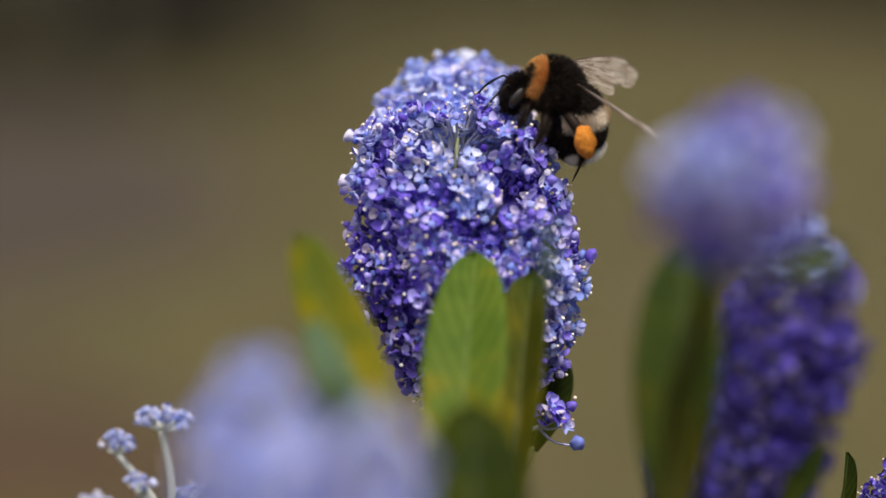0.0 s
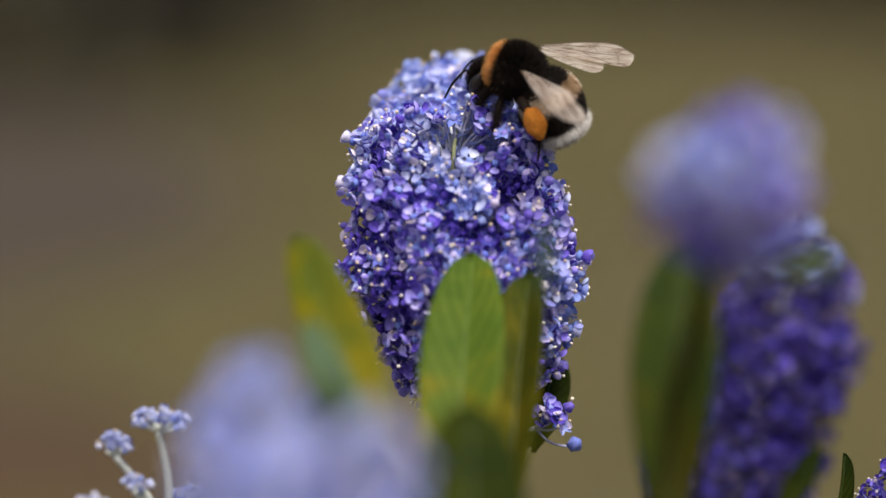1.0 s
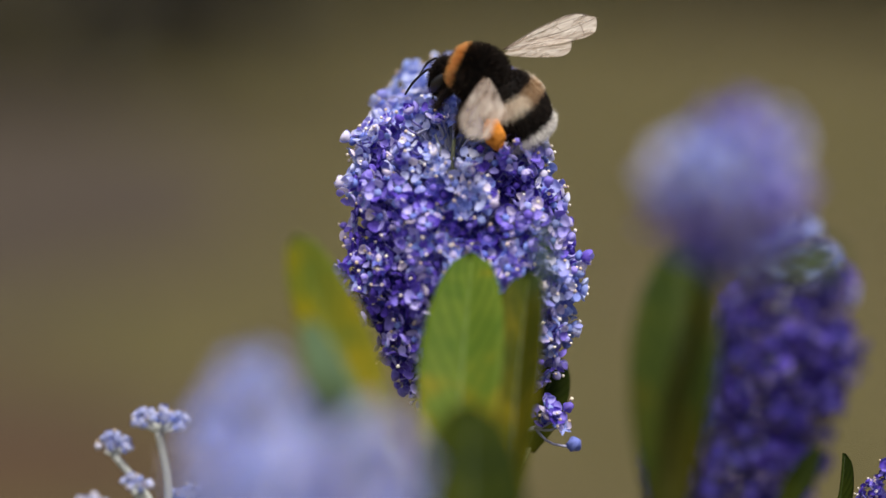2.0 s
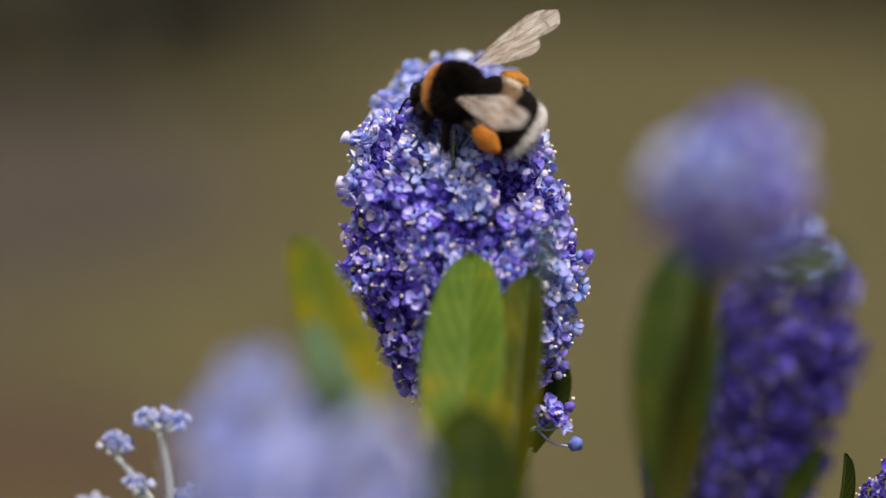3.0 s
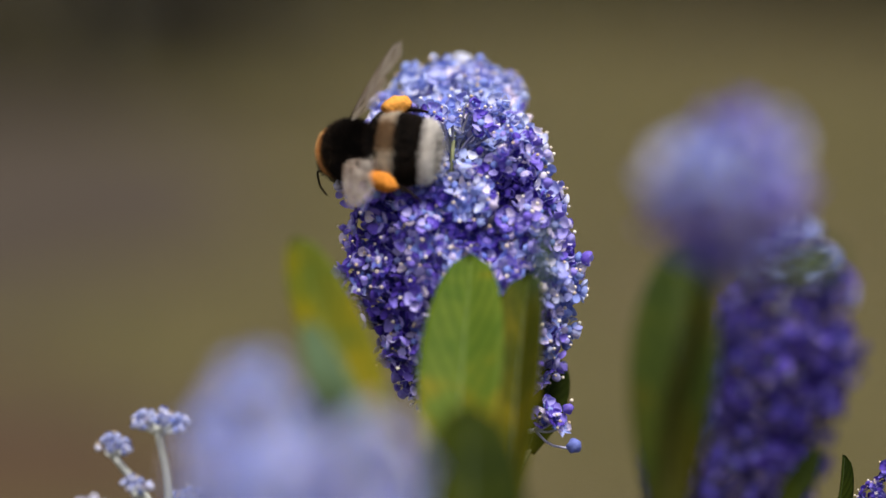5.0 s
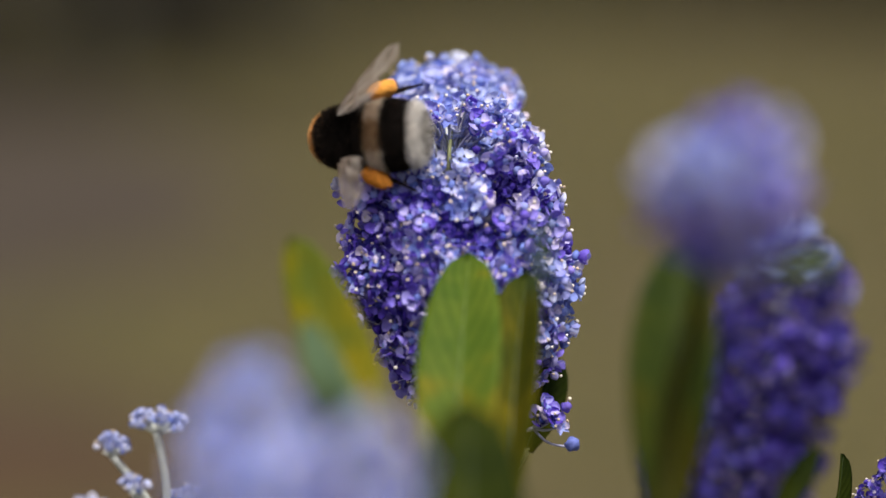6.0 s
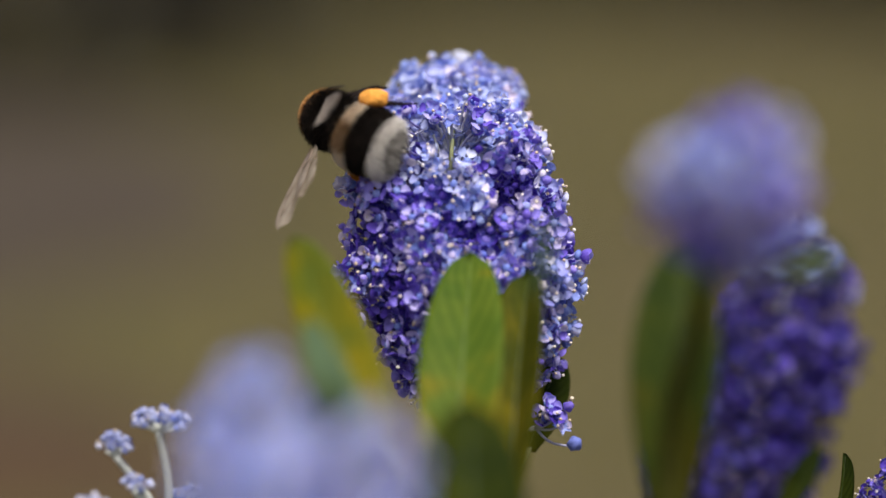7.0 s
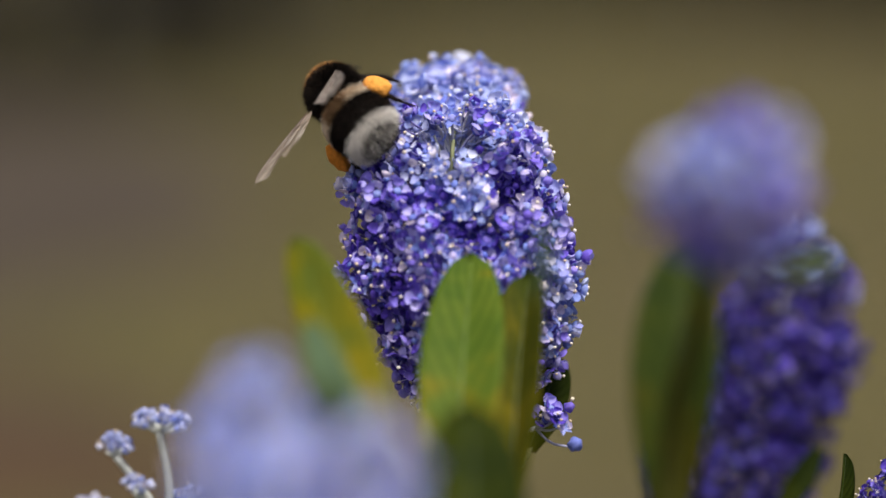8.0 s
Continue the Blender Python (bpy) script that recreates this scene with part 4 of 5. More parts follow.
edge_sprig()
bud_sprig()


# ---- the bee (x forward, y to its left, z up; millimetres) ----
def hairs(heap, rnd, count, surface, length, sweep, keep=None, width=0.021, mess=0.32):
    """Fur: thin tapered hairs that stand on a surface and lean backwards. surface(random) gives a place and a normal."""
    done = 0
    while done < count:
        p, n = surface(rnd)
        if keep and not keep(p):
            continue
        done += 1
        d = (n + Vector(sweep) + Vector([rnd.gauss(0, mess) for _ in range(3)])).normalized()
        x = d.cross(Vector([rnd.gauss(0, 1) for _ in range(3)])).normalized() * width
        L = length * rnd.uniform(0.55, 1.15)
        q = p + d * L * 0.55 + n * 0.02
        t = p + d * L + Vector(sweep) * L * 0.25
        heap.add([p - x - n * 0.1, p + x - n * 0.1, q + x * 0.7, q - x * 0.7, t], [(0, 1, 2, 3), (3, 2, 4)])


def egg(cx, cz, rx, ry, rz, power=1.0):
    """A sampler of an egg-shaped surface."""
    def surface(rnd):
        z = rnd.uniform(-1, 1)
        q = rnd.uniform(0, 2 * math.pi)
        r = math.sqrt(1 - z * z)
        k = Vector((z, r * math.cos(q), r * math.sin(q)))
        b = max(1e-3, r) ** power / max(1e-3, r)
        p = Vector((cx + k.x * rx, k.y * ry * b, cz + k.z * rz * b))
        n = Vector((k.x / rx, k.y / ry, k.z / rz)).normalized()
        return p, n
    return surface


def egg_mesh(heap, cx, cz, rx, ry, rz, power=1.0, rings=18, sides=24, slot=0):
    def shape(v):
        x, r = v.z, math.sqrt(max(1e-6, v.x * v.x + v.y * v.y))
        b = r ** power / r
        return Vector((cx + x * rx, v.x * b * ry, cz + v.y * b * rz))
    globe(heap, Matrix.Identity(4), rings, sides, shape, slot)


def mm_mesh(heap, name, material, smooth=True):
    heap.v = [Vector(v) * MM for v in heap.v]
    return heap.mesh(name, material, smooth)


def wing_outline(length, width, lead, n=28):
    """The rim of a wing along x, chord along y: front edge nearly straight, tip rounded."""
    pts = []
    for k in range(n):
        s = 1 - (1 - k / (n - 1)) ** 1.6
        front = lead * math.sin(math.pi * min(1, s * 0.9)) ** 0.7
        rear = -width * (s ** 0.75) * (1 - max(0, (s - 0.62) / 0.38) ** 2.6) ** 0.55 if s < 1 else 0
        front *= (1 - max(0, (s - 0.8) / 0.2) ** 2)
        front -= 0.42 * width * max(0, (s - 0.68) / 0.32) ** 2.2
        pts.append((s * length, front, min(rear, front - 0.02)))
    return pts


def wing_mesh(length, width, lead, side, seed):
    rnd = random.Random(seed)
    h = Heap()
    cols = 6
    rim = wing_outline(length, width, lead)
    verts, faces = [], []
    for x, f, r in rim:
        for j in range(cols + 1):
            y = f + (r - f) * j / cols
            z = 0.16 * math.sin(x * 1.1 + y * 2.2) * (j / cols) + 0.05 * (x / length) ** 2 * length * -0.3
            verts.append(Vector((x, y * side, z)))
    for i in range(len(rim) - 1):
        for j in range(cols):
            a = i * (cols + 1) + j
            faces.append((a, a + 1, a + cols + 2, a + cols + 1))
    h.add(verts, faces)
    veins = []

    def on(s, c):
        i = s * (len(rim) - 1)
        k = min(int(i), len(rim) - 2)
        j = c * cols
        m = min(int(j), cols - 1)
        a = verts[k * (cols + 1) + m].lerp(verts[k * (cols + 1) + m + 1], j - m)
        b = verts[(k + 1) * (cols + 1) + m].lerp(verts[(k + 1) * (cols + 1) + m + 1], j - m)
        return a.lerp(b, i - k)
    for line, r in ((((0, 0), (0.3, 0.0), (0.65, 0.0), (0.85, 0.03)), 0.075), (((0, 0.4), (0.2, 0.22), (0.45, 0.2), (0.68, 0.16), (0.8, 0.02)), 0.045),
                    (((0, 0.5), (0.2, 0.48), (0.42, 0.5), (0.62, 0.5), (0.78, 0.45)), 0.045), (((0.0, 0.7), (0.2, 0.75), (0.4, 0.82), (0.52, 0.95)), 0.04),
                    (((0.42, 0.2), (0.44, 0.5)), 0.035), (((0.6, 0.18), (0.63, 0.5), (0.6, 0.85)), 0.035), (((0.3, 0.49), (0.36, 0.8)), 0.035)):
        v = Heap()
        tube(v, [on(*q) for q in line], [r, r * 0.7], 10, 4)
        veins.append(mm_mesh(v, "vein", vein_brown))
    return mm_mesh(h, "wing", membrane), veins


def leg(parent, name, points, radii, fuzz, seed):
    """A leg whose own space begins at the hip."""
    rnd = random.Random(seed)
    h = Heap()
    tube(h, points, radii, 16, 7)
    line = curve_points(points, 16)
    for _ in range(fuzz):
        k = rnd.uniform(0, 13)
        i = int(k)
        p = line[i].lerp(line[i + 1], k - i)
        d = Vector([rnd.gauss(0, 1) for _ in range(3)]).normalized()
        x = d.cross(Vector((0.3, 0.5, 0.8))).normalized() * 0.022
        h.add([p - x, p + x, p + d * rnd.uniform(0.6, 1.15)], [(0, 1, 2)])
    # claws at the foot
    end, before = line[-1], line[-2]
    d = (end - before).normalized()
    s = d.cross(Vector((0, 0, 1))).normalized()
    for g in (-1, 1):
        tube(h, [end, end + d * 0.25 + s * 0.12 * g, end + d * 0.35 + s * 0.15 * g - Vector((0, 0, 0.2))], [0.06, 0.02], 4, 4)
    hip = Vector(points[0])
    h.v = [v - hip for v in h.v]
    return part(name, mm_mesh(h, name, leg_brown), parent, m=Matrix.Translation(hip * MM))


def bumblebee():
    rnd = random.Random(77)
    bee = thing("bumblebee", spot(0, 20, 3), "furry black bumblebee with orange collar, white tail, full pollen baskets", "bee")
    # thorax
    h = Heap()
    egg_mesh(h, 0, 0, 2.85, 2.65, 2.5)
    thorax = part("thorax", mm_mesh(h, "thorax", chitin), bee)
    skin = egg(0, 0, 2.85, 2.65, 2.5)

    def collar(p):
        return 1.65 < p.x < 2.4 and p.z > -1.2
    h = Heap()
    hairs(h, rnd, 26000, skin, 1.15, (-0.25, 0, 0.05), lambda p: not collar(p))
    part("fur", mm_mesh(h, "fur", fur_black, False), thorax, "dense black fur")
    h = Heap()
    hairs(h, rnd, 8000, skin, 1.05, (0.1, 0, 0.1), collar)
    part("collar", mm_mesh(h, "collar", fur_orange, False), thorax, "orange fur collar")
    # sparse long hairs whose pale colour stands for rim light on the fur
    h = Heap()
    hairs(h, rnd, 800, skin, 1.28, (-0.1, 0, 0.05), lambda p: p.x > 0.2, 0.012, 0.4)
    part("fuzz", mm_mesh(h, "fuzz", fur_tawny, False), thorax, "sparse long hairs, pale brown for the rim light")
    # head
    h = Heap()

    def face(v):
        return Vector((v.x * (1.25 if v.z < 0 else 1.0), v.y, v.z))
    globe(h, Matrix.Translation((3.5, 0, -2.3)) @ pose(0, 0, 0, 0, -25, 0) @ scaled(1.25, 1.75, 2.0), 12, 16, face)
    tube(h, [(4.0, 0.35, -3.8), (4.1, 0.3, -4.5), (3.8, 0.1, -4.9)], [0.35, 0.25, 0.12], 6, 6)
    tube(h, [(4.0, -0.35, -3.8), (4.1, -0.3, -4.5), (3.8, -0.1, -4.9)], [0.35, 0.25, 0.12], 6, 6)
    head = part("head", mm_mesh(h, "head", chitin), bee)
    h = Heap()

    def head_skin(r):
        p, n = egg(0, 0, 1.25, 1.75, 2.0)(r)
        return p + Vector((3.5, 0, -2.3)), n
    hairs(h, rnd, 6000, head_skin, 0.9, (0.1, 0, 0.15), lambda p: abs(p.y) < 1.25)
    part("fur", mm_mesh(h, "fur", fur_black, False), head)
    for s in (-1, 1):
        h = Heap()
        globe(h, Matrix.Translation((3.7, 1.45 * s, -2.2)) @ pose(0, 0, 0, 14 * s, -20, 10 * s) @ scaled(0.75, 0.5, 1.35), 9, 12)
        part("compound_eye", mm_mesh(h, "compound_eye", eye_gloss), head, "glossy black eye")
        h = Heap()
        tube(h, [(4.2, 0.55 * s, -1.8), (5.1, 1.1 * s, -1.3), (5.5, 1.3 * s, -1.5), (6.4, 1.9 * s, -3.2), (6.9, 2.2 * s, -5.0)], [0.11, 0.12, 0.13, 0.14, 0.12], 22, 6)
        part("antenna", mm_mesh(h, "antenna", chitin), head)
    h = Heap()
    tube(h, [(4.0, 0, -4.2), (4.3, 0, -5.4), (4.1, 0, -6.6)], [0.2, 0.1], 6, 5)
    part("proboscis", mm_mesh(h, "proboscis", leg_brown), head)
    # abdomen, hinged at the waist
    h = Heap()
    AB = (-3.45, 0.0, 3.9, 3.5, 3.2, 0.76)
    egg_mesh(h, *AB, 26, 28)
    for k, v in enumerate(h.v):
        step = 1 + 0.012 * math.sin((v.x) * 3.6)
        h.v[k] = Vector((v.x, v.y * step, v.z * step))
    abdomen = part("abdomen", mm_mesh(h, "abdomen", chitin), bee, m=pose(-2.7 * MM, 0, 0, 0, 0, 0))
    skin2 = egg(*AB)

    def ragged(x):
        return x + rnd.uniform(-0.28, 0.28)
    for nm, mat, count, length, keep, label in (
            ("front_fur", fur_black, 7000, 0.85, lambda p: ragged(p.x) > -1.2, ""),
            ("tawny_band", fur_tawny, 3600, 0.95, lambda p: -2.5 < ragged(p.x) < -1.25 and abs(ragged(p.y)) < 1.5 and p.z > 0, "tawny fur band"),
            ("cream_band", fur_buff, 6500, 0.9, lambda p: -2.75 < ragged(p.x) < -1.15 and p.z > -1.6 and (abs(ragged(p.y)) > 1.4 or p.z < 0), "cream fur along the band"),
            ("dark_band", fur_black, 18000, 0.8, lambda p: -5.9 < ragged(p.x) < (-2.35 if abs(p.y) < 1.6 else -2.7), "black fur band"),
            ("under_fur", fur_black, 3500, 0.8, lambda p: ragged(p.x) < -5.5 and ragged(p.z) < -0.9, ""),
            ("tail_fur", fur_white, 6500, 1.3, lambda p: -6.5 < ragged(p.x) < -5.75 and ragged(p.z) > -0.9, "white fur tail"),
            ("tail_tip", fur_grizzled, 2600, 1.2, lambda p: ragged(p.x) < -6.35 and ragged(p.z) > -1.2, "grizzled tail tip of pale and dark hairs")):
        h = Heap()
        hairs(h, rnd, count, skin2, length, (-0.35, 0, -0.15) if nm.startswith("tail") else (-0.75, 0, 0.0), keep)
        part(nm, mm_mesh(h, nm, mat, False), abdomen, label)
    # wings: each a forewing with its hindwing
    made = {}
    for s, nm in ((-1, "right"), (1, "left")):
        # span along +x of the wing's own space, front edge towards the head
        fore, veins = wing_mesh(11.6, 4.4, 0.45, -s if s == 1 else 1, 3)
        w = part("wing", fore, bee, "smoky see-through wing with brown veins")
        for vein in veins:
            part("vein", vein, w)
        hind, veins2 = wing_mesh(7.8, 3.6, 0.5, -s if s == 1 else 1, 4)
        hw = part("hindwing", hind, w, m=pose(-0.2 * MM, (-0.45 if s == -1 else 0.45) * MM, -0.1 * MM, 0, 0, -9 if s == -1 else 9))
        made[nm] = w
    # legs
    steps = []
    for s in (-1, 1):
        fore = leg(bee, "front_leg", [(1.9, 1.2 * s, -1.9), (2.6, 2.2 * s, -2.9), (2.9, 2.5 * s, -4.2), (3.2, 2.4 * s, -5.5)], [0.42, 0.38, 0.24, 0.15], 1200, 5)
        middle = leg(bee, "middle_leg", [(0.1, 1.6 * s, -2.0), (0.3, 3.3 * s, -2.8), (0.2, 4.2 * s, -4.2), (0.4, 4.4 * s, -5.9)], [0.42, 0.42, 0.26, 0.15], 1500, 6)
        hind = leg(bee, "hind_leg", [(-1.6, 1.6 * s, -2.0), (-2.6, 3.6 * s, -1.6), (-4.6, 4.5 * s, -2.6), (-5.8, 4.8 * s, -4.6), (-6.2, 5.0 * s, -6.8)], [0.45, 0.6, 0.6, 0.18, 0.11], 2000, 7)
        h = Heap()

        def clod(v):
            return v * (1 + 0.20 * noise.noise(v * 1.5 + Vector((s * 5, 0, 0))) + 0.08 * noise.noise(v * 3.5) + 0.05 * noise.noise(v * 8))
        globe(h, Matrix.Translation((-3.2, 3.4 * s, -0.5)) @ pose(0, 0, 0, 12 * s, 40, -8 * s) @ scaled(1.15, 1.05, 1.8), 22, 28, clod)
        part("pollen_basket", mm_mesh(h, "pollen_basket", pollen), hind, "full load of orange pollen")
        steps.append((fore, middle, hind))
    return bee, abdomen, made["left"], made["right"], steps


bee, abdomen, wing_left, wing_right, legs = bumblebee()


def motions():
    """The bee walks over the cone from its right shoulder to its left one, flicking its wings."""
    walk(bee, (
        (0, pose(0.01189, 0.00209, 0.96782, -21.6, -19.6, -164.9)),
        (0.2, pose(0.01103, 0.00202, 0.96831, -22.4, -22, -177.4)),
        (0.5, pose(0.00938, 0.00227, 0.96878, -22.3, -19.5, -184.7)),
        (1, pose(0.00794, 0.00181, 0.96963, -24, -16, -198)),
        (1.2, pose(0.00767, 0.00126, 0.96972, -29, -16.6, -196.3)),
        (1.5, pose(0.00675, 0.00124, 0.96903, -24.7, -13.7, -198.1)),
        (1.7, pose(0.00531, 0.00127, 0.96965, -24.4, -21.1, -195.3)),
        (2.8, pose(0.00225, -0.00013, 0.96786, -39.7, -11.2, -195.2)),
        (3, pose(0.00115, -0.00063, 0.96754, -39.8, -8.2, -201.6)),
        (3.2, pose(-0.00045, -0.00138, 0.96658, -57.5, -6.2, -195.5)),
        (3.5, pose(-0.00307, -0.00213, 0.96564, -67.8, -0.4, -193.9)),
        (4, pose(-0.00385, -0.00199, 0.96584, -68, -1, -196.1)),
        (4.5, pose(-0.00779, -0.00199, 0.96339, -58, 10.4, -200.9)),
        (4.7, pose(-0.00975, -0.00113, 0.96107, -56, 12.8, -209.7)),
        (5.8, pose(-0.01062, -0.00067, 0.96273, -80.4, 7.5, -221.4)),
        (6, pose(-0.01088, -0.00082, 0.96261, -85, 7.3, -221.7)),
        (6.5, pose(-0.01187, -0.00035, 0.96272, -77.9, 9.4, -222)),
        (6.8, pose(-0.01251, 0.00076, 0.96361, -76.9, -8.4, -228)),
        (7, pose(-0.01246, 0.00205, 0.96411, -79, -13.8, -239)),
        (7.2, pose(-0.01267, 0.00253, 0.96464, -78.2, -17.2, -241)),
        (7.5, pose(-0.01285, 0.00383, 0.96529, -64, -14.3, -239.3)),
        (8, pose(-0.01222, 0.00528, 0.96677, -61.6, -19.5, -249.9))))
    walk(abdomen, (
        (0, pose(-0.0027, 0, 0, 0, -66, 0)),
        (0.2, pose(-0.0027, 0, 0, 0, -63, 0)),
        (0.5, pose(-0.0027, 0, 0, 0, -62, 0)),
        (1, pose(-0.0027, 0, 0, 0, -56, 0)),
        (1.2, pose(-0.0027, 0, 0, 0, -58, 0)),
        (1.5, pose(-0.0027, 0, 0, 0, -55, 0)),
        (1.7, pose(-0.0027, 0, 0, 0, -48, 0)),
        (2.8, pose(-0.0027, 0, 0, 0, -46, 0)),
        (3, pose(-0.0027, 0, 0, 0, -43.3, 0)),
        (3.2, pose(-0.0027, 0, 0, 0, -34.2, 0)),
        (3.5, pose(-0.0027, 0, 0, 0, -24.5, 0)),
        (4, pose(-0.0027, 0, 0, 0, -25.3, 0)),
        (4.5, pose(-0.0027, 0, 0, 0, -28.9, 0)),
        (4.7, pose(-0.0027, 0, 0, 0, -34.3, 0)),
        (5.8, pose(-0.0027, 0, 0, 0, -28, 0)),
        (6, pose(-0.0027, 0, 0, 0, -28.6, 0)),
        (6.5, pose(-0.0027, 0, 0, 0, -28.3, 0)),
        (6.8, pose(-0.0027, 0, 0, 0, -29.3, 0)),
        (7, pose(-0.0027, 0, 0, 0, -25.4, 0)),
        (7.2, pose(-0.0027, 0, 0, 0, -26.2, 0)),
        (7.5, pose(-0.0027, 0, 0, 0, -27.7, 0)),
        (8, pose(-0.0027, 0, 0, 0, -22.3, 0))))
    walk(wing_left, (
        (0, pose(-0.0014, 0.0028, 0.0022, -15.2, -5.8, 124.5)),
        (0.2, pose(-0.0014, 0.0028, 0.0022, -13.8, -9.4, 109.8)),
        (0.5, pose(-0.0014, 0.0028, 0.0022, -11.4, -0.6, 119.2)),
        (1, pose(-0.0014, 0.0028, 0.0022, -6.8, -3.6, 136.2)),
        (1.2, pose(-0.0014, 0.0028, 0.0022, -5, 0.1, 136.3)),
        (1.5, pose(-0.0014, 0.0028, 0.0022, -6, -14.4, 132.5)),
        (1.7, pose(-0.0014, 0.0028, 0.0022, -4.6, 0.6, 89.1)),
        (2.8, pose(-0.0014, 0.0028, 0.0022, 0, -24.1, 141.6)),
        (3, pose(-0.0014, 0.0028, 0.0022, 0, -17.1, 147.3)),
        (3.2, pose(-0.0014, 0.0028, 0.0022, 0, -21.7, 135.8)),
        (3.5, pose(-0.0014, 0.0028, 0.0022, 0, -28.8, 133)),
        (4, pose(-0.0014, 0.0028, 0.0022, 0, -21.7, 144.4)),
        (4.5, pose(-0.0014, 0.0028, 0.0022, 0, -26.4, 141.6)),
        (4.7, pose(-0.0014, 0.0028, 0.0022, 0, -17.1, 121.5)),
        (5.8, pose(-0.0014, 0.0028, 0.0022, -4.1, -42.3, 145.3)),
        (6, pose(-0.0014, 0.0028, 0.0022, -4.3, -33.9, 141.3)),
        (6.5, pose(-0.0014, 0.0028, 0.0022, -8.7, -28.4, 118.6)),
        (6.8, pose(-0.0014, 0.0028, 0.0022, 3.5, -24.8, 117.7)),
        (7, pose(-0.0014, 0.0028, 0.0022, 1.2, -28.3, 118.5)),
        (7.2, pose(-0.0014, 0.0028, 0.0022, 6.6, -23.8, 124.8)),
        (7.5, pose(-0.0014, 0.0028, 0.0022, 12.5, -21.4, 115.1)),
        (8, pose(-0.0014, 0.0028, 0.0022, 7.1, -21.3, 120.8))))
    walk(wing_right, (
        (0, pose(-0.0014, -0.0028, 0.0022, 39, -1.7, -144.9)),
        (0.2, pose(-0.0014, -0.0028, 0.0022, 10.7, 8.2, -147.4)),
        (0.5, pose(-0.0014, -0.0028, 0.0022, 13.8, -6.1, -149.1)),
        (1, pose(-0.0014, -0.0028, 0.0022, 12.8, 6.2, -136)),
        (1.2, pose(-0.0014, -0.0028, 0.0022, 12.5, 11.1, -129.3)),
        (1.5, pose(-0.0014, -0.0028, 0.0022, 12.3, -4.7, -132.5)),
        (1.7, pose(-0.0014, -0.0028, 0.0022, 6.5, -16.1, -123.4)),
        (2.8, pose(-0.0014, -0.0028, 0.0022, 3, -5.4, -124.4)),
        (3, pose(-0.0014, -0.0028, 0.0022, 3, -3, -115.8)),
        (3.2, pose(-0.0014, -0.0028, 0.0022, 3, -19.4, -138.7)),
        (3.5, pose(-0.0014, -0.0028, 0.0022, 0, -12.4, -144.4)),
        (4, pose(-0.0014, -0.0028, 0.0022, 0.7, -9.6, -141.7)),
        (4.5, pose(-0.0014, -0.0028, 0.0022, -18, -8.7, -133.7)),
        (4.7, pose(-0.0014, -0.0028, 0.0022, -18, -21.7, -141.6)),
        (5.8, pose(-0.0014, -0.0028, 0.0022, -23.8, 7, -132)),
        (6, pose(-0.0014, -0.0028, 0.0022, -27.8, 7.6, -135.7)),
        (6.5, pose(-0.0014, -0.0028, 0.0022, -20.4, -7.9, -147.6)),
        (6.8, pose(-0.0014, -0.0028, 0.0022, -21.1, -16.5, -158.9)),
        (7, pose(-0.0014, -0.0028, 0.0022, -28.3, -24.2, -160.2)),
        (7.2, pose(-0.0014, -0.0028, 0.0022, -27.9, -20.6, -162.9)),
        (7.5, pose(-0.0014, -0.0028, 0.0022, -25.7, -24.5, -160.4)),
        (8, pose(-0.0014, -0.0028, 0.0022, -14.3, -21.5, -169.3))))
    walk(legs[1][2], (
        (0, pose(-0.0016, 0.0016, -0.002, 3, -9.2, -8.4)),
        (0.2, pose(-0.0016, 0.0016, -0.002, 5.8, -6.4, 1.7)),
        (0.5, pose(-0.0016, 0.0016, -0.002, 9.6, -4.3, -2)),
        (1, pose(-0.0016, 0.0016, -0.002, 7.3, -2.6, -1.7)),
        (1.2, pose(-0.0016, 0.0016, -0.002, -3, -7, 7.3)),
        (1.5, pose(-0.0016, 0.0016, -0.002, 14.8, 5.6, -0.4)),
        (1.7, pose(-0.0016, 0.0016, -0.002, -0.4, -6.3, -4.7)),
        (2.8, pose(-0.0016, 0.0016, -0.002, -1.3, 0.3, 10.3)),
        (3, pose(-0.0016, 0.0016, -0.002, 9.2, 8.5, 8.8)),
        (3.2, pose(-0.0016, 0.0016, -0.002, -0.5, -0.1, 2.4)),
        (3.5, pose(-0.0016, 0.0016, -0.002, -6.1, -3.1, 11.9)),
        (4, pose(-0.0016, 0.0016, -0.002, 5, 5, 5)),
        (4.5, pose(-0.0016, 0.0016, -0.002, 9.3, 8.7, 2.6)),
        (4.7, pose(-0.0016, 0.0016, -0.002, 16.7, 14.4, 9.3)),
        (5.8, pose(-0.0016, 0.0016, -0.002, 23, 14.9, 9.6)),
        (6, pose(-0.0016, 0.0016, -0.002, 23.3, 15.3, 5.6)),
        (6.5, pose(-0.0016, 0.0016, -0.002, 21.9, 16.2, -16.9)),
        (6.8, pose(-0.0016, 0.0016, -0.002, 0.9, -5.3, -6.3)),
        (7, pose(-0.0016, 0.0016, -0.002, -2.5, -13.5, -2.8)),
        (7.2, pose(-0.0016, 0.0016, -0.002, -5.1, -12.6, 0)),
        (7.5, pose(-0.0016, 0.0016, -0.002, 4.5, -1.6, -4.7)),
        (8, pose(-0.0016, 0.0016, -0.002, 2.1, 2, 0))))
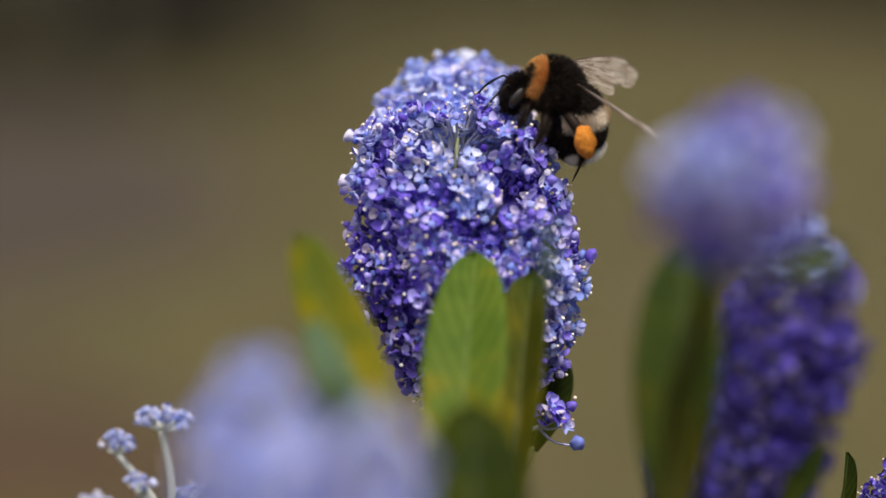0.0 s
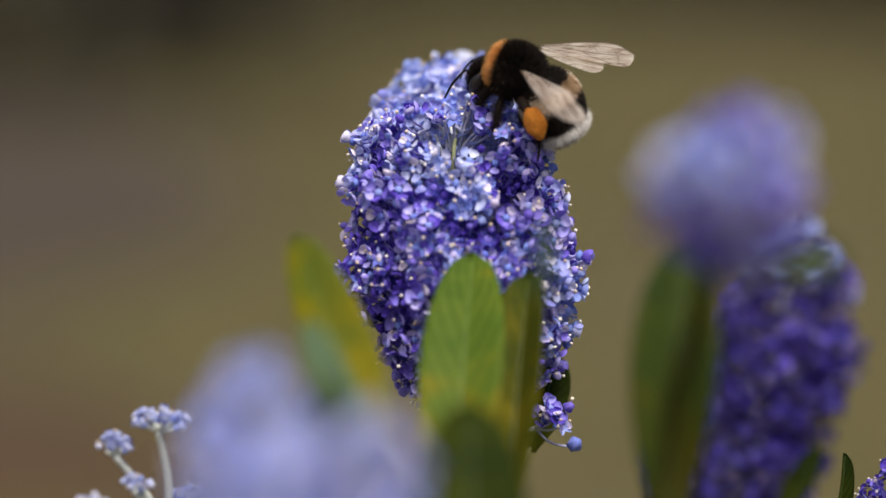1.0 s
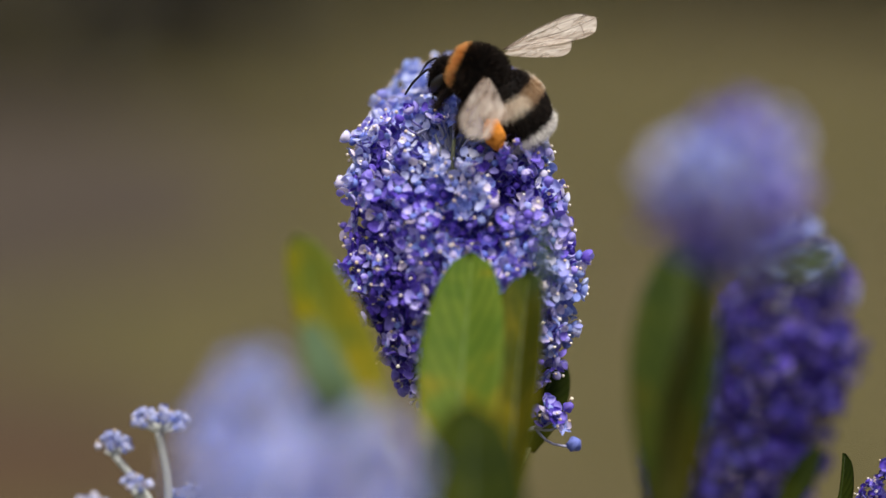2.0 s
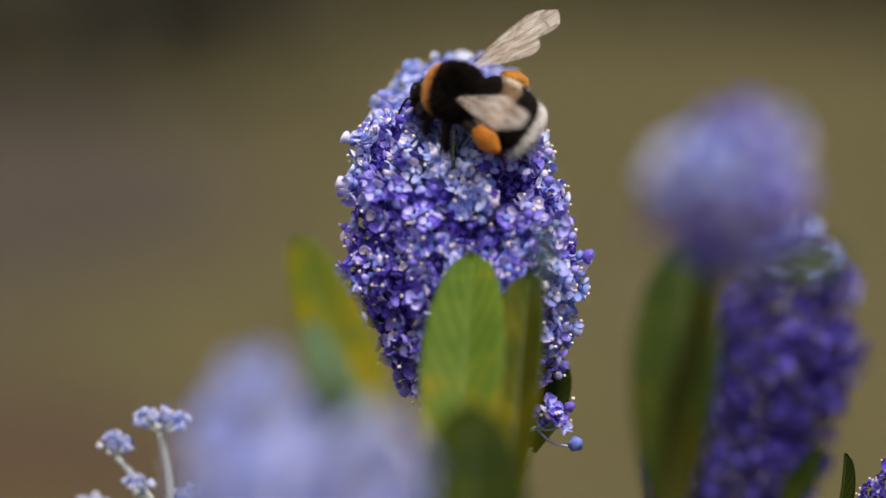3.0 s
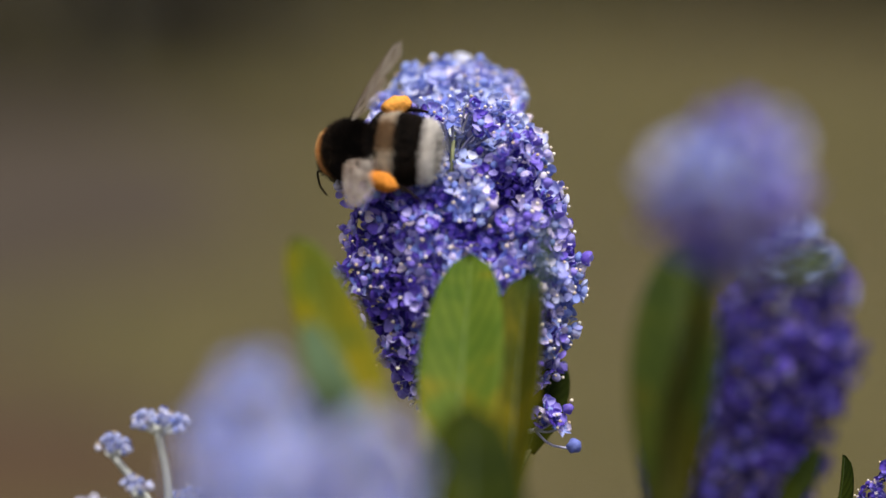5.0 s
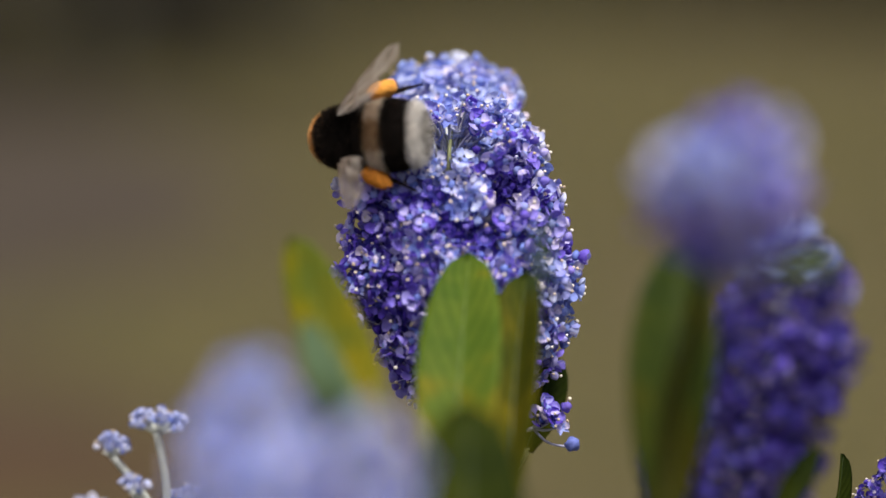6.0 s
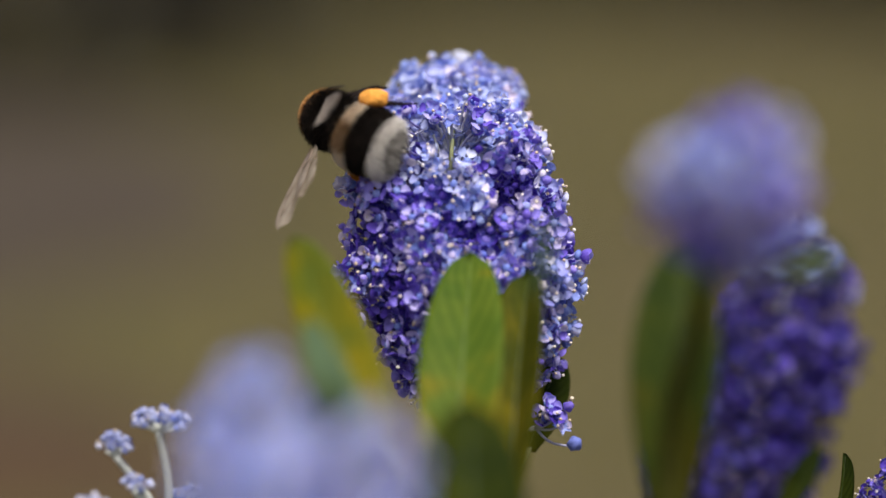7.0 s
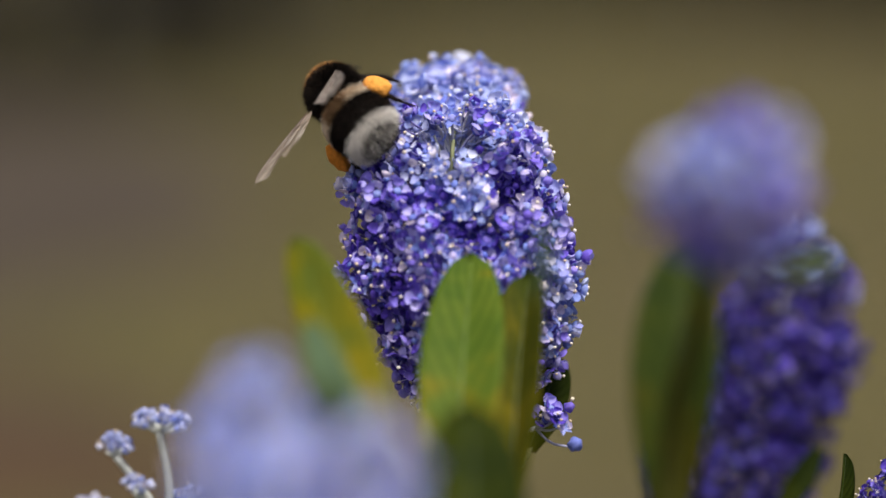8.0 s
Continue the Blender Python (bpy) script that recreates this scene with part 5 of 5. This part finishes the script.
    walk(legs[0][2], (
        (0, pose(-0.0016, -0.0016, -0.002, -11, -33.8, -11.1)),
        (0.2, pose(-0.0016, -0.0016, -0.002, -7.3, -33.3, -12.7)),
        (0.5, pose(-0.0016, -0.0016, -0.002, -5.5, -31, -12.3)),
        (1, pose(-0.0016, -0.0016, -0.002, -4.3, -25, -9.4)),
        (1.2, pose(-0.0016, -0.0016, -0.002, -5.3, -23.2, -8.7)),
        (1.5, pose(-0.0016, -0.0016, -0.002, -4.9, -23.6, -8.2)),
        (1.7, pose(-0.0016, -0.0016, -0.002, -6.1, -22.2, -7.1)),
        (2.8, pose(-0.0016, -0.0016, -0.002, -7.6, 7.2, -3.5)),
        (3, pose(-0.0016, -0.0016, -0.002, -6.5, 6.2, -4)),
        (3.2, pose(-0.0016, -0.0016, -0.002, -6.1, 5.2, 9.4)),
        (3.5, pose(-0.0016, -0.0016, -0.002, -2.9, 2.2, 4.7)),
        (4, pose(-0.0016, -0.0016, -0.002, -2.2, 2.1, -0.3)),
        (4.5, pose(-0.0016, -0.0016, -0.002, -5.4, 5.1, 1.8)),
        (4.7, pose(-0.0016, -0.0016, -0.002, -4.9, 4.9, 9.6)),
        (5.8, pose(-0.0016, -0.0016, -0.002, -8, 7.1, 2.6)),
        (6, pose(-0.0016, -0.0016, -0.002, -7.5, 7.9, -1.9)),
        (6.5, pose(-0.0016, -0.0016, -0.002, -5.1, 6.1, 2.6)),
        (6.8, pose(-0.0016, -0.0016, -0.002, -10.6, 10.4, -4.1)),
        (7, pose(-0.0016, -0.0016, -0.002, -12.9, 7.8, -8.2)),
        (7.2, pose(-0.0016, -0.0016, -0.002, -13.5, 9.6, -8.1)),
        (7.5, pose(-0.0016, -0.0016, -0.002, -19.4, 15, -6.6)),
        (8, pose(-0.0016, -0.0016, -0.002, -12.8, 11.2, -11.9))))
    # the cone sways a little under the bee
    pivot, rest = spot(6, -21, 0), cone.matrix_world.copy()
    sway = ((0, -0.3), (0.5, -0.05), (1, -0.3), (1.5, -0.3), (3, -0.05), (3.5, 0.2), (4, -0.05), (4.5, -0.15), (6, 0.15), (6.5, 0.4), (7, 0.15), (7.5, 0.28), (8, 0.08))
    walk(cone, [(t, Matrix.Translation(pivot) @ Matrix.Rotation(radians(a), 4, NEAR) @ Matrix.Translation(-pivot) @ rest) for t, a in sway])
    # the front and middle legs step while it walks
    for side, (fore, middle, hind) in zip((-1, 1), legs):
        for k, ob in enumerate((fore, middle)):
            hip = ob.location.copy()
            rows = []
            for i in range(21):
                swing = 9 * math.sin(i * 2.2 + 1.6 * k + (1.6 if side > 0 else 0))
                rows.append((i * 0.4, Matrix.Translation(hip) @ pose(0, 0, 0, 0.4 * swing * side, 0.5 * swing, swing * side)))
            walk(ob, rows)


motions()
